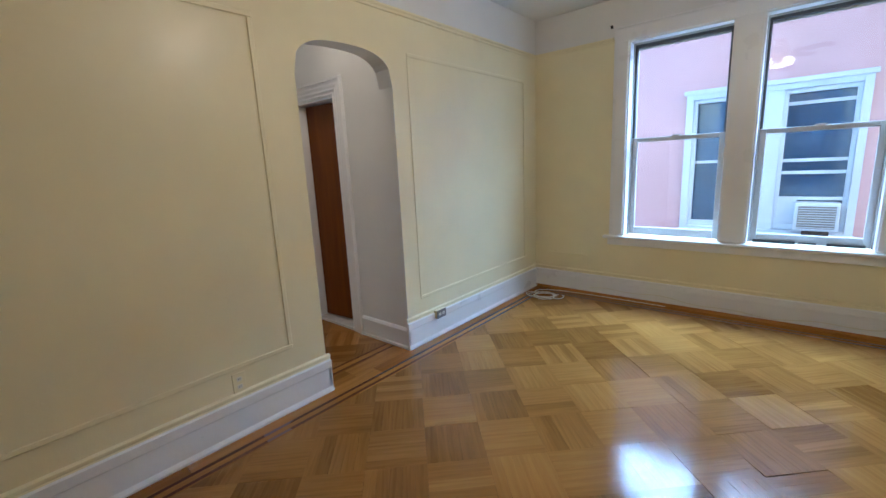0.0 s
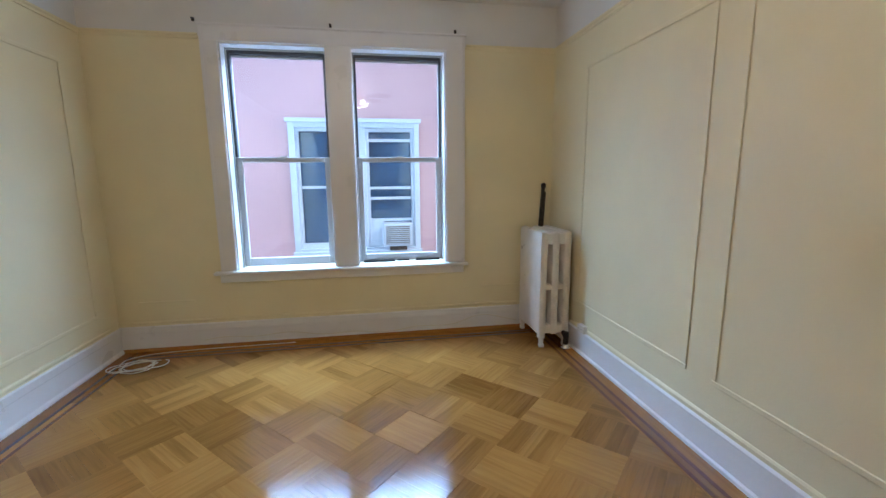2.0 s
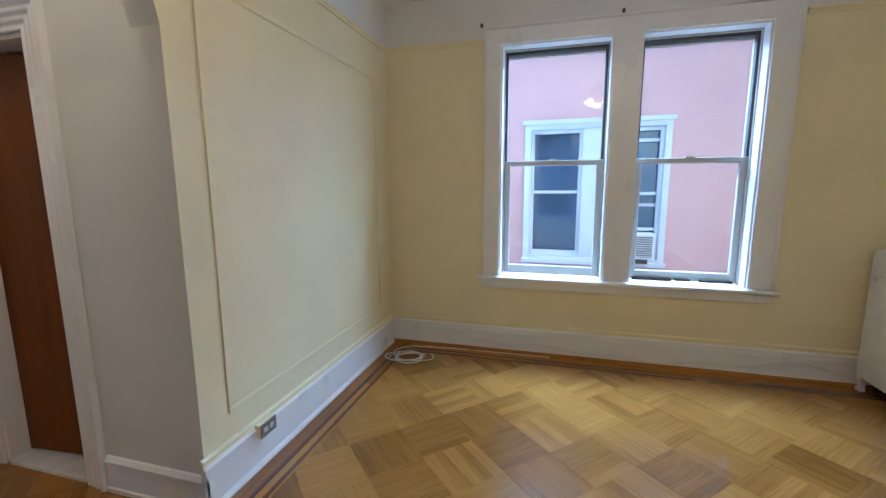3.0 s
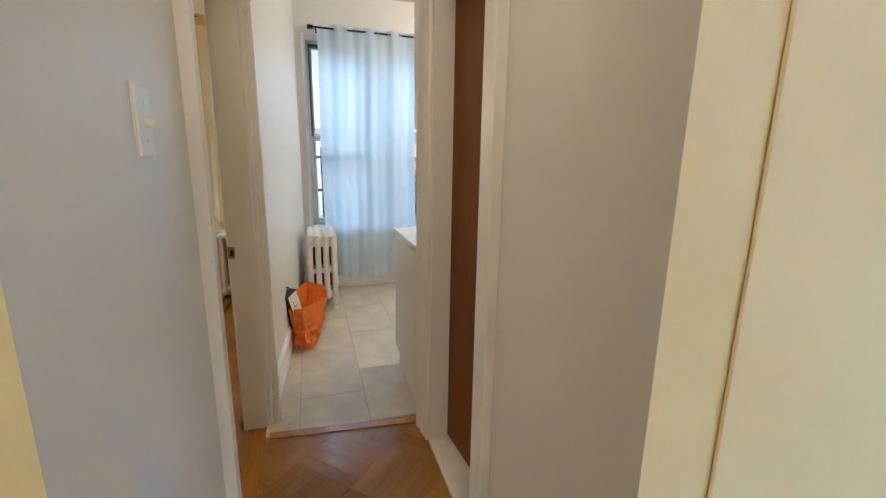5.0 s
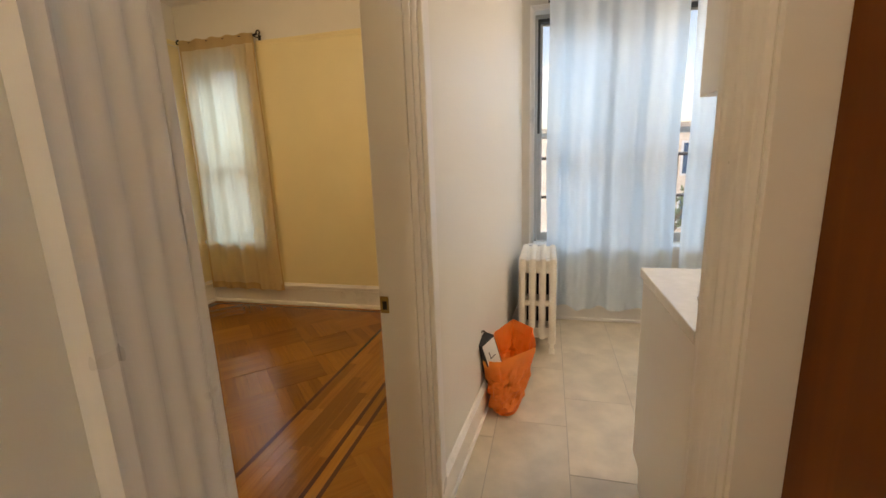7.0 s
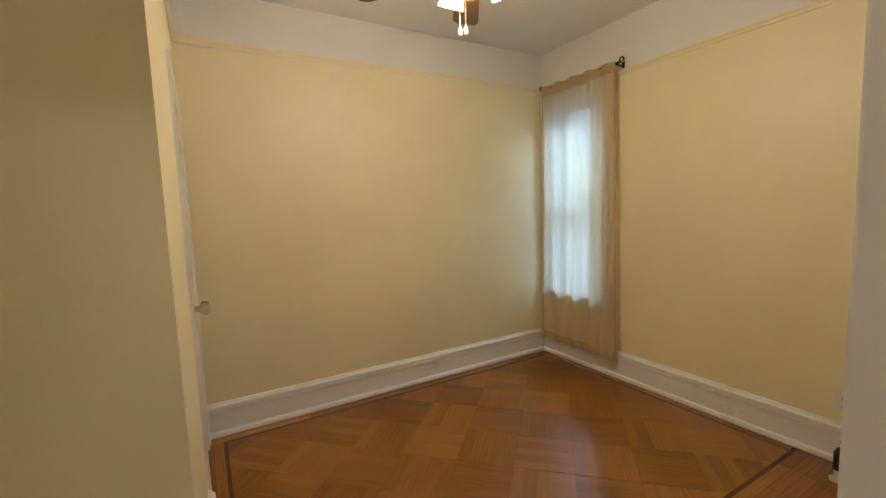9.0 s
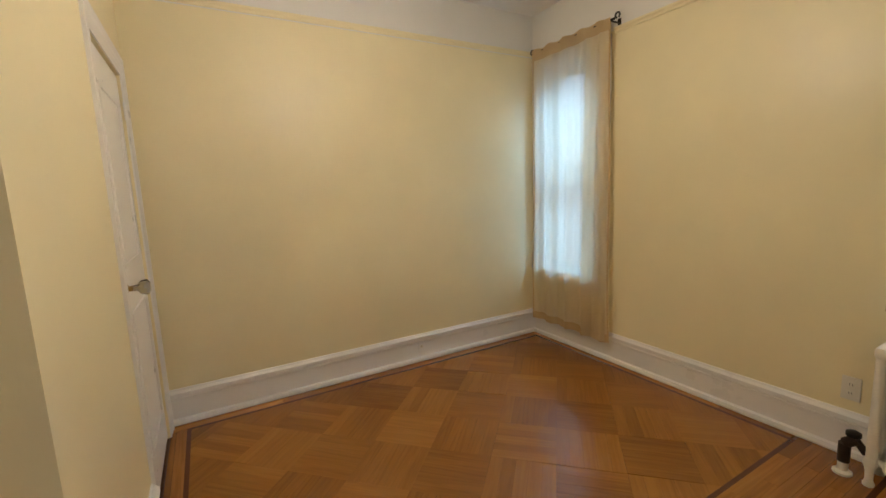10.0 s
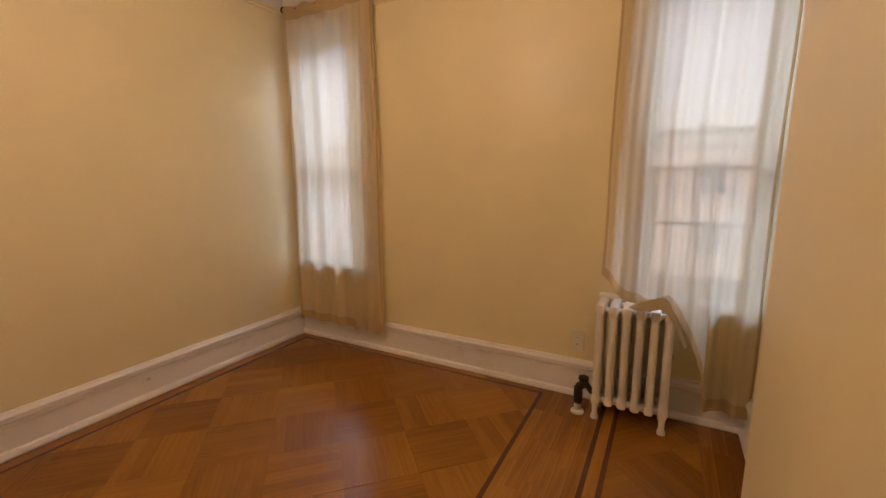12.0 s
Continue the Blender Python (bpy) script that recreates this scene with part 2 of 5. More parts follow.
# ---- mesh helpers ----
def box(bm, x0, x1, y0, y1, z0, z1, bevel=0.0):
    vs = [bm.verts.new((x, y, z)) for x in (x0, x1) for y in (y0, y1) for z in (z0, z1)]
    fs = [bm.faces.new([vs[i] for i in q]) for q in ((0, 1, 3, 2), (4, 6, 7, 5), (0, 4, 5, 1), (2, 3, 7, 6), (0, 2, 6, 4), (1, 5, 7, 3))]
    if bevel:
        bmesh.ops.bevel(bm, geom=list({e for f in fs for e in f.edges}), offset=bevel, segments=2, affect="EDGES", profile=0.5)
    return bm


def boxes(*rows, bevel=0.0):
    bm = bmesh.new()
    for r in rows:
        box(bm, *r, bevel=bevel)
    return bm


def rod(bm, a, b, r, r2=None, n=10):
    """A round bar from a to b."""
    a, b = Vector(a), Vector(b)
    m = Matrix.Translation((a + b) / 2) @ (b - a).to_track_quat("Z", "Y").to_matrix().to_4x4()
    bmesh.ops.create_cone(bm, cap_ends=True, segments=n, radius1=r, radius2=r if r2 is None else r2, depth=(b - a).length, matrix=m)
    return bm


def lathe(bm, profile, center, axis="Z", n=20):
    """A turned shape: (radius, height) along an axis."""
    turn = {"Z": Matrix.Identity(4), "X": pose(0, 0, 0, 0, 90, 0), "-X": pose(0, 0, 0, 0, -90, 0), "Y": pose(0, 0, 0, -90, 0, 0), "-Z": pose(0, 0, 0, 180, 0, 0)}[axis]
    m = Matrix.Translation(center) @ turn
    rings = [[bm.verts.new(m @ Vector((r * math.cos(2 * math.pi * i / n), r * math.sin(2 * math.pi * i / n), h))) for i in range(n)] for r, h in profile]
    for p, q in zip(rings, rings[1:]):
        for i in range(n):
            bm.faces.new((p[i], p[(i + 1) % n], q[(i + 1) % n], q[i]))
    bm.faces.new(list(reversed(rings[0])))
    bm.faces.new(rings[-1])
    return bm


def prism(bm, outline, z0, z1):
    """A plate from a flat outline (x, y)."""
    lo = [bm.verts.new((x, y, z0)) for x, y in outline]
    hi = [bm.verts.new((x, y, z1)) for x, y in outline]
    bm.faces.new(list(reversed(lo)))
    bm.faces.new(hi)
    n = len(outline)
    for i in range(n):
        bm.faces.new((lo[i], lo[(i + 1) % n], hi[(i + 1) % n], hi[i]))
    return bm


def link_mesh(name, bm, material, smooth=False):
    bmesh.ops.recalc_face_normals(bm, faces=bm.faces[:])
    me = bpy.data.meshes.new(name)
    bm.to_mesh(me)
    bm.free()
    for k in (material if isinstance(material, (list, tuple)) else [material]):
        me.materials.append(k)
    if smooth:
        for p in me.polygons:
            p.use_smooth = True
        me.set_sharp_from_angle(angle=radians(40))
    return new(name, me)


def thing(name, label, category, group="", at=(0, 0, 0)):
    ob = new(name)
    ob.location = at
    ob.empty_display_size = 0.1
    return tagged(ob, label, category, group)


def part(name, bm, material, parent, label="", smooth=False):
    """Links a bmesh in world coordinates as one mesh under a thing or a part."""
    base = Vector(parent.location)
    up = parent.parent
    while up:
        base += Vector(up.location)
        up = up.parent
    bmesh.ops.translate(bm, verts=bm.verts[:], vec=-base)
    ob = link_mesh(name, bm, material, smooth)
    ob.parent = parent
    return tagged(ob, label)


def structure(name, bm, material, label, category, pick=None, smooth=False):
    bmesh.ops.recalc_face_normals(bm, faces=bm.faces[:])
    if pick:
        for f in bm.faces:
            f.material_index = pick(f.normal, f.calc_center_median())
    return tagged(link_mesh(name, bm, material, smooth), label, category, kind="structure")


def profile_run(bm, prof, a, b, side):
    """A moulding with profile (out, up) run along the floor line a-b, standing out to the given side."""
    a, b, s = Vector((*a, 0)), Vector((*b, 0)), Vector((*side, 0))
    ends = [[bm.verts.new(p + s * d + Vector((0, 0, z))) for d, z in prof] for p in (a, b)]
    n = len(prof)
    for i in range(n - 1):
        bm.faces.new((ends[0][i], ends[0][i + 1], ends[1][i + 1], ends[1][i]))
    bm.faces.new((ends[0][n - 1], ends[0][0], ends[1][0], ends[1][n - 1]))
    bm.faces.new(list(reversed(ends[0])))
    bm.faces.new(ends[1])
    return bm


# ---- the large structure ----
XW, XE, YN, YS = -1.945, 1.775, 4.605, -1.3      # living room faces
XO = -5.90                                       # street-side wall, inner face
HS, HN = 1.735, 2.497                            # hall side walls
RAIL = 2.5
BS = -1.285                                      # bedroom far wall
CX, CY = -2.925, 0.62                             # closet corner
SILL, HEAD = 0.66, 2.462
WL, WR = (-0.99, -0.183), (0.003, 0.79)            # living windows
JW, JE = -3.55, -2.753                           # bedroom doorway
BW1, BW2, KW = (-1.17, -0.53), (1.27, 1.828), (2.02, 3.36)
WS, WH = 0.655, 2.36                             # bedroom window sill and head
RS = 2.455                                       # picture rail on the street wall
KN = 4.60


def living_pick(n, c):
    return 1 if c.z > RAIL else 0


bm = boxes((XW - 0.14, XW, YS - 0.1, HS, 0, RAIL), (XW - 0.14, XW, HN, YN + 0.3, 0, RAIL), (XW - 0.14, XW, YS - 0.1, YN + 0.3, RAIL, H + 0.1))
yc, hw = (HS + HN) / 2, (HN - HS) / 2
arch = []
for i in range(33):
    u = -1 + 2 * i / 32
    arch.append((yc + hw * u, 1.99 + 0.22 * (1 - abs(u) ** 2.8) ** (1 / 2.8)))
lo = [[bm.verts.new((x, y, z)) for y, z in arch] for x in (XW - 0.14, XW)]
hi = [[bm.verts.new((x, y, RAIL)) for y, z in arch] for x in (XW - 0.14, XW)]
for i in range(32):
    bm.faces.new((lo[1][i], lo[1][i + 1], hi[1][i + 1], hi[1][i]))
    bm.faces.new((lo[0][i], hi[0][i], hi[0][i + 1], lo[0][i + 1]))
    bm.faces.new((lo[0][i], lo[0][i + 1], lo[1][i + 1], lo[1][i]))


def west_pick(n, c):
    if n.x > 0.5 and c.z < RAIL:
        return 0
    return 0 if n.x < -0.5 and c.y < 1.66 and c.z < RAIL and c.x < XW - 0.1 else 1


structure("wall_west", bm, [YELLOW, WHITE], "pale yellow plaster wall with an arched opening to the hall", "wall", west_pick)
(a0, a1), (b0, b1) = WL, WR
bm = boxes((XW, a0, YN, YN + 0.3, 0, RAIL), (b1, XE + 0.15, YN, YN + 0.3, 0, RAIL), (a0, b1, YN, YN + 0.3, 0, SILL - 0.03),
           (a0, b1, YN, YN + 0.3, HEAD, RAIL), (a1, b0, YN, YN + 0.3, SILL - 0.03, HEAD), (XW, XE + 0.15, YN, YN + 0.3, RAIL, H + 0.1))
structure("wall_north", bm, [YELLOW, WHITE], "pale yellow wall with a pair of sash windows", "wall", living_pick)
structure("wall_east", boxes((XE, XE + 0.15, YS - 0.1, YN, 0, RAIL), (XE, XE + 0.15, YS - 0.1, YN, RAIL, H + 0.1)), [YELLOW, WHITE], "pale yellow wall with applied panel mouldings", "wall", living_pick)
structure("wall_south", boxes((XW, XE, YS - 0.1, YS, 0, RAIL), (XW, XE, YS - 0.1, YS, RAIL, H + 0.1)), [YELLOW, WHITE], "pale yellow plaster wall behind the entrance", "wall", living_pick)

DX0, DX1, DH = -3.215, -2.645, 2.03                # bathroom door opening
structure("wall_hall_north", boxes((-3.45, DX0, HN, HN + 0.18, 0, H + 0.1), (DX1, XW - 0.14, HN, HN + 0.18, 0, H + 0.1), (DX0, DX1, HN, HN + 0.18, DH, H + 0.1)),
          WHITE, "white hall wall with a door opening", "wall")


def south_pick(n, c):
    return 1 if n.y < -0.5 and c.z < RAIL else 0


structure("wall_hall_south", boxes((JE, XW - 0.14, 1.65, HS, 0, RAIL), (JW, JE, 1.65, HS, 2.05, RAIL), (JW, XW - 0.14, 1.65, HS, RAIL, H + 0.1)),
          [WHITE, YELLOW], "white hall wall beside the bedroom doorway", "wall", south_pick)
structure("wall_kitchen_south", boxes((-5.0, JW, 1.685, 1.72, 0, RAIL), (XO, -5.0, 1.835, 1.845, 0, RAIL), (-5.0, JW, 1.685, 1.72, RAIL, H + 0.1), (XO, -5.0, 1.835, 1.845, RAIL, H + 0.1)),
          [WHITE, YELLOW], "yellow bedroom wall towards the kitchen with a recess at the window", "wall", lambda n, c: 1 if c.z < RAIL else 0)
structure("wall_kitchen_side", prism(bmesh.new(), [(JW - 0.01, 1.70), (JW - 0.01, 1.748), (XO, 1.925), (XO, 1.84), (-5.004, 1.84), (-5.004, 1.70)], 0.0, H + 0.1),
          [WHITE, YELLOW], "white kitchen wall running to the window", "wall", lambda n, c: 1 if n.x < -0.5 and c.x > XO + 0.1 else 0)
structure("wall_kitchen_east", boxes((-3.45, -3.36, HN + 0.18, KN, 0, H + 0.1)), WHITE, "white kitchen wall behind the cabinets", "wall")
structure("wall_kitchen_north", boxes((XO - 0.25, XW - 0.14, KN, KN + 0.15, 0, H + 0.1)), WHITE, "white kitchen end wall", "wall")
rows, ys = [], [(-1.45, *BW1), (BW1[1], *BW2), (BW2[1], *KW)]
for y0, w0, w1 in ys:
    rows += [(XO - 0.25, XO, y0, w0, 0, RS), (XO - 0.25, XO, w0, w1, 0, WS), (XO - 0.25, XO, w0, w1, WH if w0 < 1.9 else 2.44, RS)]
rows += [(XO - 0.25, XO, KW[1], KN, 0, RS), (XO - 0.25, XO, -1.45, KN, RS, H + 0.1)]
structure("wall_street", boxes(*rows), [WHITE, YELLOW], "outer wall with three tall sash windows", "wall", lambda n, c: 1 if n.x > 0.5 and c.y < 1.83 and c.z < RS else 0)
structure("wall_bedroom_south", boxes((XO, XW - 0.14, BS - 0.15, BS, 0, RAIL), (XO, XW - 0.14, BS - 0.15, BS, RAIL, H + 0.1)), [YELLOW, WHITE], "plain yellow bedroom wall", "wall", living_pick)
CD0, CD1, CDH = -1.12, -0.42, 2.04               # closet door opening
structure("wall_closet", boxes((CX, CX + 0.1, BS, CD0, 0, RAIL), (CX, CX + 0.1, CD1, CY - 0.1, 0, RAIL), (CX, CX + 0.1, CD0, CD1, CDH, RAIL), (CX, XW - 0.14, CY - 0.1, CY, 0, RAIL),
                               (CX, CX + 0.1, BS, CY - 0.1, RAIL, H + 0.1), (CX, XW - 0.14, CY - 0.1, CY, RAIL, H + 0.1)),
          [YELLOW, WHITE], "yellow closet wall jutting into the bedroom", "wall", living_pick)
structure("ceiling", boxes((XO - 0.25, XE + 0.15, BS - 0.2, YN + 0.3, H, H + 0.12)), CEIL, "white plaster ceiling", "ceiling")
structure("floor_base", boxes((XO - 0.25, XE + 0.15, -1.5, YN + 0.3, -0.16, -0.012)), SUBFLOOR, "dark base under the wood floors", "floor")

# skirting, picture rails, wall panels
SKIRT = [(0, 0), (0.030, 0), (0.030, 0.018), (0.018, 0.026), (0.018, 0.160), (0.026, 0.166), (0.026, 0.182), (0.012, 0.192), (0.012, 0.212), (0.004, 0.222), (0, 0.222)]
BEDSKIRT = [(0, 0), (0.034, 0), (0.037, 0.012), (0.031, 0.030), (0.016, 0.037), (0.016, 0.150), (0.022, 0.154), (0.022, 0.168), (0.017, 0.171), (0.017, 0.176), (0.028, 0.180), (0.028, 0.202), (0.014, 0.214), (0.008, 0.225), (0, 0.225)]
NSKIRT = [(0, 0), (0.026, 0), (0.028, 0.012), (0.020, 0.030), (0.018, 0.034), (0.018, 0.160), (0.025, 0.166), (0.025, 0.214), (0.014, 0.222), (0.010, 0.230), (0.017, 0.236), (0.017, 0.250), (0.006, 0.258), (0, 0.258)]
LOW = [(0, 0), (0.022, 0), (0.022, 0.020), (0.014, 0.026), (0.014, 0.135), (0.021, 0.14), (0.021, 0.155), (0.008, 0.172), (0, 0.176)]


def skirting(name, prof, runs, label, mats=TRIM, pick=None):
    bm = bmesh.new()
    for a, b, s in runs:
        profile_run(bm, prof, a, b, s)
    return structure(name, bm, mats, label, "baseboard", pick)


cap = lambda n, c: 1 if c.z > 0.188 else 0
skirting("baseboard_living_west", NSKIRT, [((XW, YS), (XW, HS + 0.022), (1, 0)), ((XW, HN - 0.022), (XW, YN - 0.03), (1, 0))], "white moulded baseboard with a yellow cap", [TRIM, YELLOW], lambda n, c: 1 if c.z > 0.226 else 0)
skirting("baseboard_living_north", NSKIRT, [((XW, YN), (XE, YN), (0, -1))], "scuffed white baseboard with a yellow cap and a brown shoe", [TRIM, YELLOW, STRIPWOOD], lambda n, c: 1 if c.z > 0.226 else (2 if c.z < 0.031 else 0))
skirting("baseboard_living_east", SKIRT, [((XE, YS), (XE, YN - 0.03), (-1, 0))], "chipped white baseboard with a yellow cap", [TRIM, YELLOW], cap)
skirting("baseboard_hall", LOW, [((-2.505, HN), (XW + 0.018, HN), (0, -1)), ((-2.618, HS), (XW + 0.018, HS), (0, 1))], "white hall baseboard")
skirting("baseboard_kitchen", LOW, [((-5.86, 1.921), (-3.625, 1.753), (0.0753, 0.9972)), ((XO, 1.925), (XO, KN), (1, 0))], "white kitchen baseboard")
for k, run in enumerate([((XO, BS), (CX, BS), (0, 1)), ((XO, BS + 0.03), (XO, 1.835), (1, 0)), ((-5.0, 1.685), (-3.66, 1.685), (0, -1)), ((XO + 0.03, 1.835), (-5.03, 1.835), (0, -1)),
                                        ((CX, CD1 + 0.11), (CX, CY), (-1, 0)), ((CX, CY), (XW - 0.14, CY), (0, 1))]):
    skirting("baseboard_bedroom_%d" % (k + 1), BEDSKIRT, [run], "white stepped bedroom baseboard")
RAILP = [(0, RAIL - 0.022), (0.010, RAIL - 0.022), (0.012, RAIL - 0.008), (0.022, RAIL + 0.004), (0.022, RAIL + 0.014), (0, RAIL + 0.018)]
RAILB = [(d, z + 0.03) for d, z in RAILP]
bm = bmesh.new()
for a, b, s in (((XW, YS), (XW, YN), (1, 0)), ((XW, YN), (-1.13, YN), (0, -1)), ((0.97, YN), (XE, YN), (0, -1)), ((XE, YS), (XE, YN), (-1, 0))):
    profile_run(bm, RAILP, a, b, s)
structure("trim_living_rail", bm, YELLOW, "yellow picture rail moulding", "trim")
bm = bmesh.new()
for a, b, s in (((XO, BS), (CX, BS), (0, 1)), ((CX, BS), (CX, CY), (-1, 0)), ((-5.0, 1.685), (-3.66, 1.685), (0, -1)), ((-2.63, 1.65), (XW - 0.14, 1.65), (0, -1))):
    profile_run(bm, RAILB, a, b, s)
profile_run(bm, [(d, z - RAIL + RS) for d, z in RAILP], (XO, -0.42), (XO, 1.16), (1, 0))
structure("trim_bedroom_rail", bm, YELLOW, "yellow picture rail moulding", "trim")


def panel(name, plane, side, u0, u1, z0, z1):
    """A rectangle of half-round moulding on a wall x = plane."""
    bm, w, d = bmesh.new(), 0.028, 0.008
    x0, x1 = sorted((plane, plane + side * d))
    for r in ((x0, x1, u0, u1, z0, z0 + w), (x0, x1, u0, u1, z1 - w, z1), (x0, x1, u0, u0 + w, z0 + w, z1 - w), (x0, x1, u1 - w, u1, z0 + w, z1 - w)):
        box(bm, *r)
    bmesh.ops.bevel(bm, geom=bm.edges[:], offset=0.0035, segments=1, affect="EDGES")
    structure(name, bm, YELLOW, "thin yellow wall panel moulding", "moulding")


panel("trim_panel_1", XW, 1, 2.65, 4.36, 0.375, 2.24)
panel("trim_panel_2", XW, 1, -0.9, 1.515, 0.388, 2.26)
panel("trim_panel_3", XE, -1, 2.785, 4.02, 0.385, 2.24)
panel("trim_panel_4", XE, -1, -0.9, 2.615, 0.385, 2.24)
structure("trim_panel_5", boxes((-1.775, -1.35, YN - 0.012, YN, 0.408, 0.424), (1.10, 1.53, YN - 0.012, YN, 0.408, 0.424)), YELLOW, "thin moulding strips below the window sides", "moulding")


def moulding(axis, plane, side, width, path, k=1.0):
    """A fluted casing: a soft moulded profile carried round the opening, mitred at the corners. path(w) gives its line at distance w."""
    bm = bmesh.new()
    n, rows = 44, []
    for i in range(n + 1):
        f = i / n
        d = 0.010 + 0.016 * f + 0.0045 * math.sin(2 * math.pi * 4.0 * f) * (1 - f) ** 0.3 + 0.007 * min(1, max(0, (f - 0.78) / 0.06))
        d = 0.0005 if i in (0, n) else k * d
        w = width * (f if 0 < i < n else (1 / n if i == 0 else (n - 1) / n))
        rows.append([bm.verts.new((u, plane + side * d, z) if axis == "x" else (plane + side * d, u, z)) for u, z in path(w)])
    for p, q in zip(rows, rows[1:]):
        for j in range(len(p) - 1):
            bm.faces.new((p[j], p[j + 1], q[j + 1], q[j])).smooth = True
    bmesh.ops.recalc_face_normals(bm, faces=bm.faces[:])
    for e in bm.edges:
        e.smooth = e.is_boundary or e.calc_face_angle(0.0) < radians(50)
    return bm


def casing(name, axis, plane, side, u0, u1, top, width, label, feet=0.0, k=1.0):
    """A moulded door or window casing round an opening u0..u1 on a wall plane."""
    bm = moulding(axis, plane, side, width, lambda w: ((u0 - w, feet), (u0 - w, top + w), (u1 + w, top + w), (u1 + w, feet)), k)
    return structure(name, bm, TRIM, label, "trim")


casing("trim_bathroom_door", "x", HN, -1, DX0, DX1, DH, 0.135, "white moulded door casing")
structure("trim_bathroom_jamb", boxes((DX0, DX0 + 0.018, HN + 0.002, HN + 0.178, 0.02, DH), (DX1 - 0.018, DX1, HN + 0.002, HN + 0.178, 0.02, DH), (DX0 + 0.018, DX1 - 0.018, HN + 0.002, HN + 0.178, DH - 0.018, DH)), TRIM, "white door jamb", "trim")
# the bedroom doorway: near casing on the hall side, jambs, far post
bm = moulding("x", HS, 1, 0.135, lambda w: ((JE + w, 0.0), (JE + w, 2.05 + w), (JW - w, 2.05 + w)))
structure("trim_bedroom_door", bm, TRIM, "white fluted door casing", "trim")
structure("trim_bedroom_jamb", boxes((JE - 0.016, JE, 1.63, HS + 0.012, 0, 2.05), (JW + 0.016, JE - 0.016, 1.63, HS + 0.012, 2.034, 2.05), bevel=0.003), TRIM, "white door jamb", "trim")
structure("trim_bedroom_post", boxes((JW - 0.05, JW + 0.012, 1.630, 1.752, 0, 2.05), (JW - 0.06, JW + 0.006, 1.752, 1.772, 0, 2.09), (JW - 0.07, JW - 0.004, 1.772, 1.786, 0, 2.09), (JW - 0.085, JW - 0.018, 1.786, 1.802, 0, 2.09), bevel=0.004), TRIM, "scuffed white door post", "trim")
structure("trim_bedroom_inner", boxes((JW - 0.11, JW - 0.05, 1.645, 1.685, 0, 2.16), (JE, JE + 0.11, 1.622, 1.65, 0, 2.16), (JW - 0.05, JE, 1.622, 1.65, 2.05, 2.16), bevel=0.004), TRIM, "white door casing inside the bedroom", "trim")
casing("trim_closet_door", "y", CX, -1, CD0, CD1, CDH, 0.105, "white closet door casing", k=0.45)
structure("threshold_marble", boxes((DX0 + 0.018, DX1 - 0.018, HN - 0.005, HN + 0.20, -0.01, 0.022), bevel=0.004), MARBLE, "worn white marble door threshold", "threshold")
bm = bmesh.new()
prism(bm, [(-3.48, 1.755), (-3.43, 1.755), (-3.36, HN), (-3.41, HN)], -0.01, 0.008)
structure("threshold_kitchen", bm, STRIPWOOD, "narrow wooden floor strip at the kitchen", "threshold")


# ---- windows ----
def sash_window(name, axis, u0, u1, z0, z1, meet, inner, outward, label):
    """A double-hung window in an opening: tracks, two sashes, two panes. axis: the wall's run."""
    win = tagged(thing(name, label, "window"), kind="structure")

    def b(p0, p1, d0, d1, za, zb, bm):
        a, c = sorted((inner + outward * d0, inner + outward * d1))
        box(bm, *((p0, p1, a, c) if axis == "x" else (a, c, p0, p1)), za, zb)
        return bm
    bm = bmesh.new()
    for r in ((u0, u0 + 0.022, 0.10, 0.22, z0, z1), (u1 - 0.022, u1, 0.10, 0.22, z0, z1), (u0 + 0.022, u1 - 0.022, 0.10, 0.22, z1 - 0.025, z1)):
        b(*r, bm)
    part("window_frame", bm, SASH, win)
    bm = bmesh.new()
    for r in ((u0 + 0.022, u0 + 0.040, 0.118, 0.164, meet + 0.022, z1 - 0.025), (u1 - 0.040, u1 - 0.022, 0.118, 0.164, meet + 0.022, z1 - 0.025), (u0 + 0.040, u1 - 0.040, 0.118, 0.164, z1 - 0.05, z1 - 0.025)):
        b(*r, bm)
    part("track", bm, TRACK, win, "dark window track")
    for kind, za, zb, d, rails in (("upper_sash", meet - 0.02, z1 - 0.037, 0.165, (0.035, 0.025)), ("lower_sash", z0 + 0.004, meet + 0.02, 0.125, (0.07, 0.04))):
        bm = bmesh.new()
        s = 0.034 if axis == "y" else (0.014 if kind == "upper_sash" else 0.044)
        p0, p1 = u0 + 0.024, u1 - 0.024
        for r in ((p0, p0 + s, d, d + 0.035, za, zb), (p1 - s, p1, d, d + 0.035, za, zb), (p0 + s, p1 - s, d, d + 0.035, za, za + rails[0]), (p0 + s, p1 - s, d, d + 0.035, zb - rails[1], zb)):
            b(*r, bm)
        bmesh.ops.bevel(bm, geom=bm.edges[:], offset=0.003, segments=1, affect="EDGES")
        sash = part(kind, bm, SASH, win)
        pane = part("pane", b(p0 + s - 0.004, p1 - s + 0.004, d + 0.014, d + 0.019, za + rails[0] - 0.004, zb - rails[1] + 0.004, bmesh.new()), GLASS, sash, "clear glass pane")
        pane.visible_shadow = False
        if kind == "lower_sash":
            mid = (p0 + p1) / 2
            part("sash_lock", b(mid - 0.03, mid + 0.03, d - 0.004, d + 0.03, zb, zb + 0.012, bmesh.new()), SASH, sash)
    return win


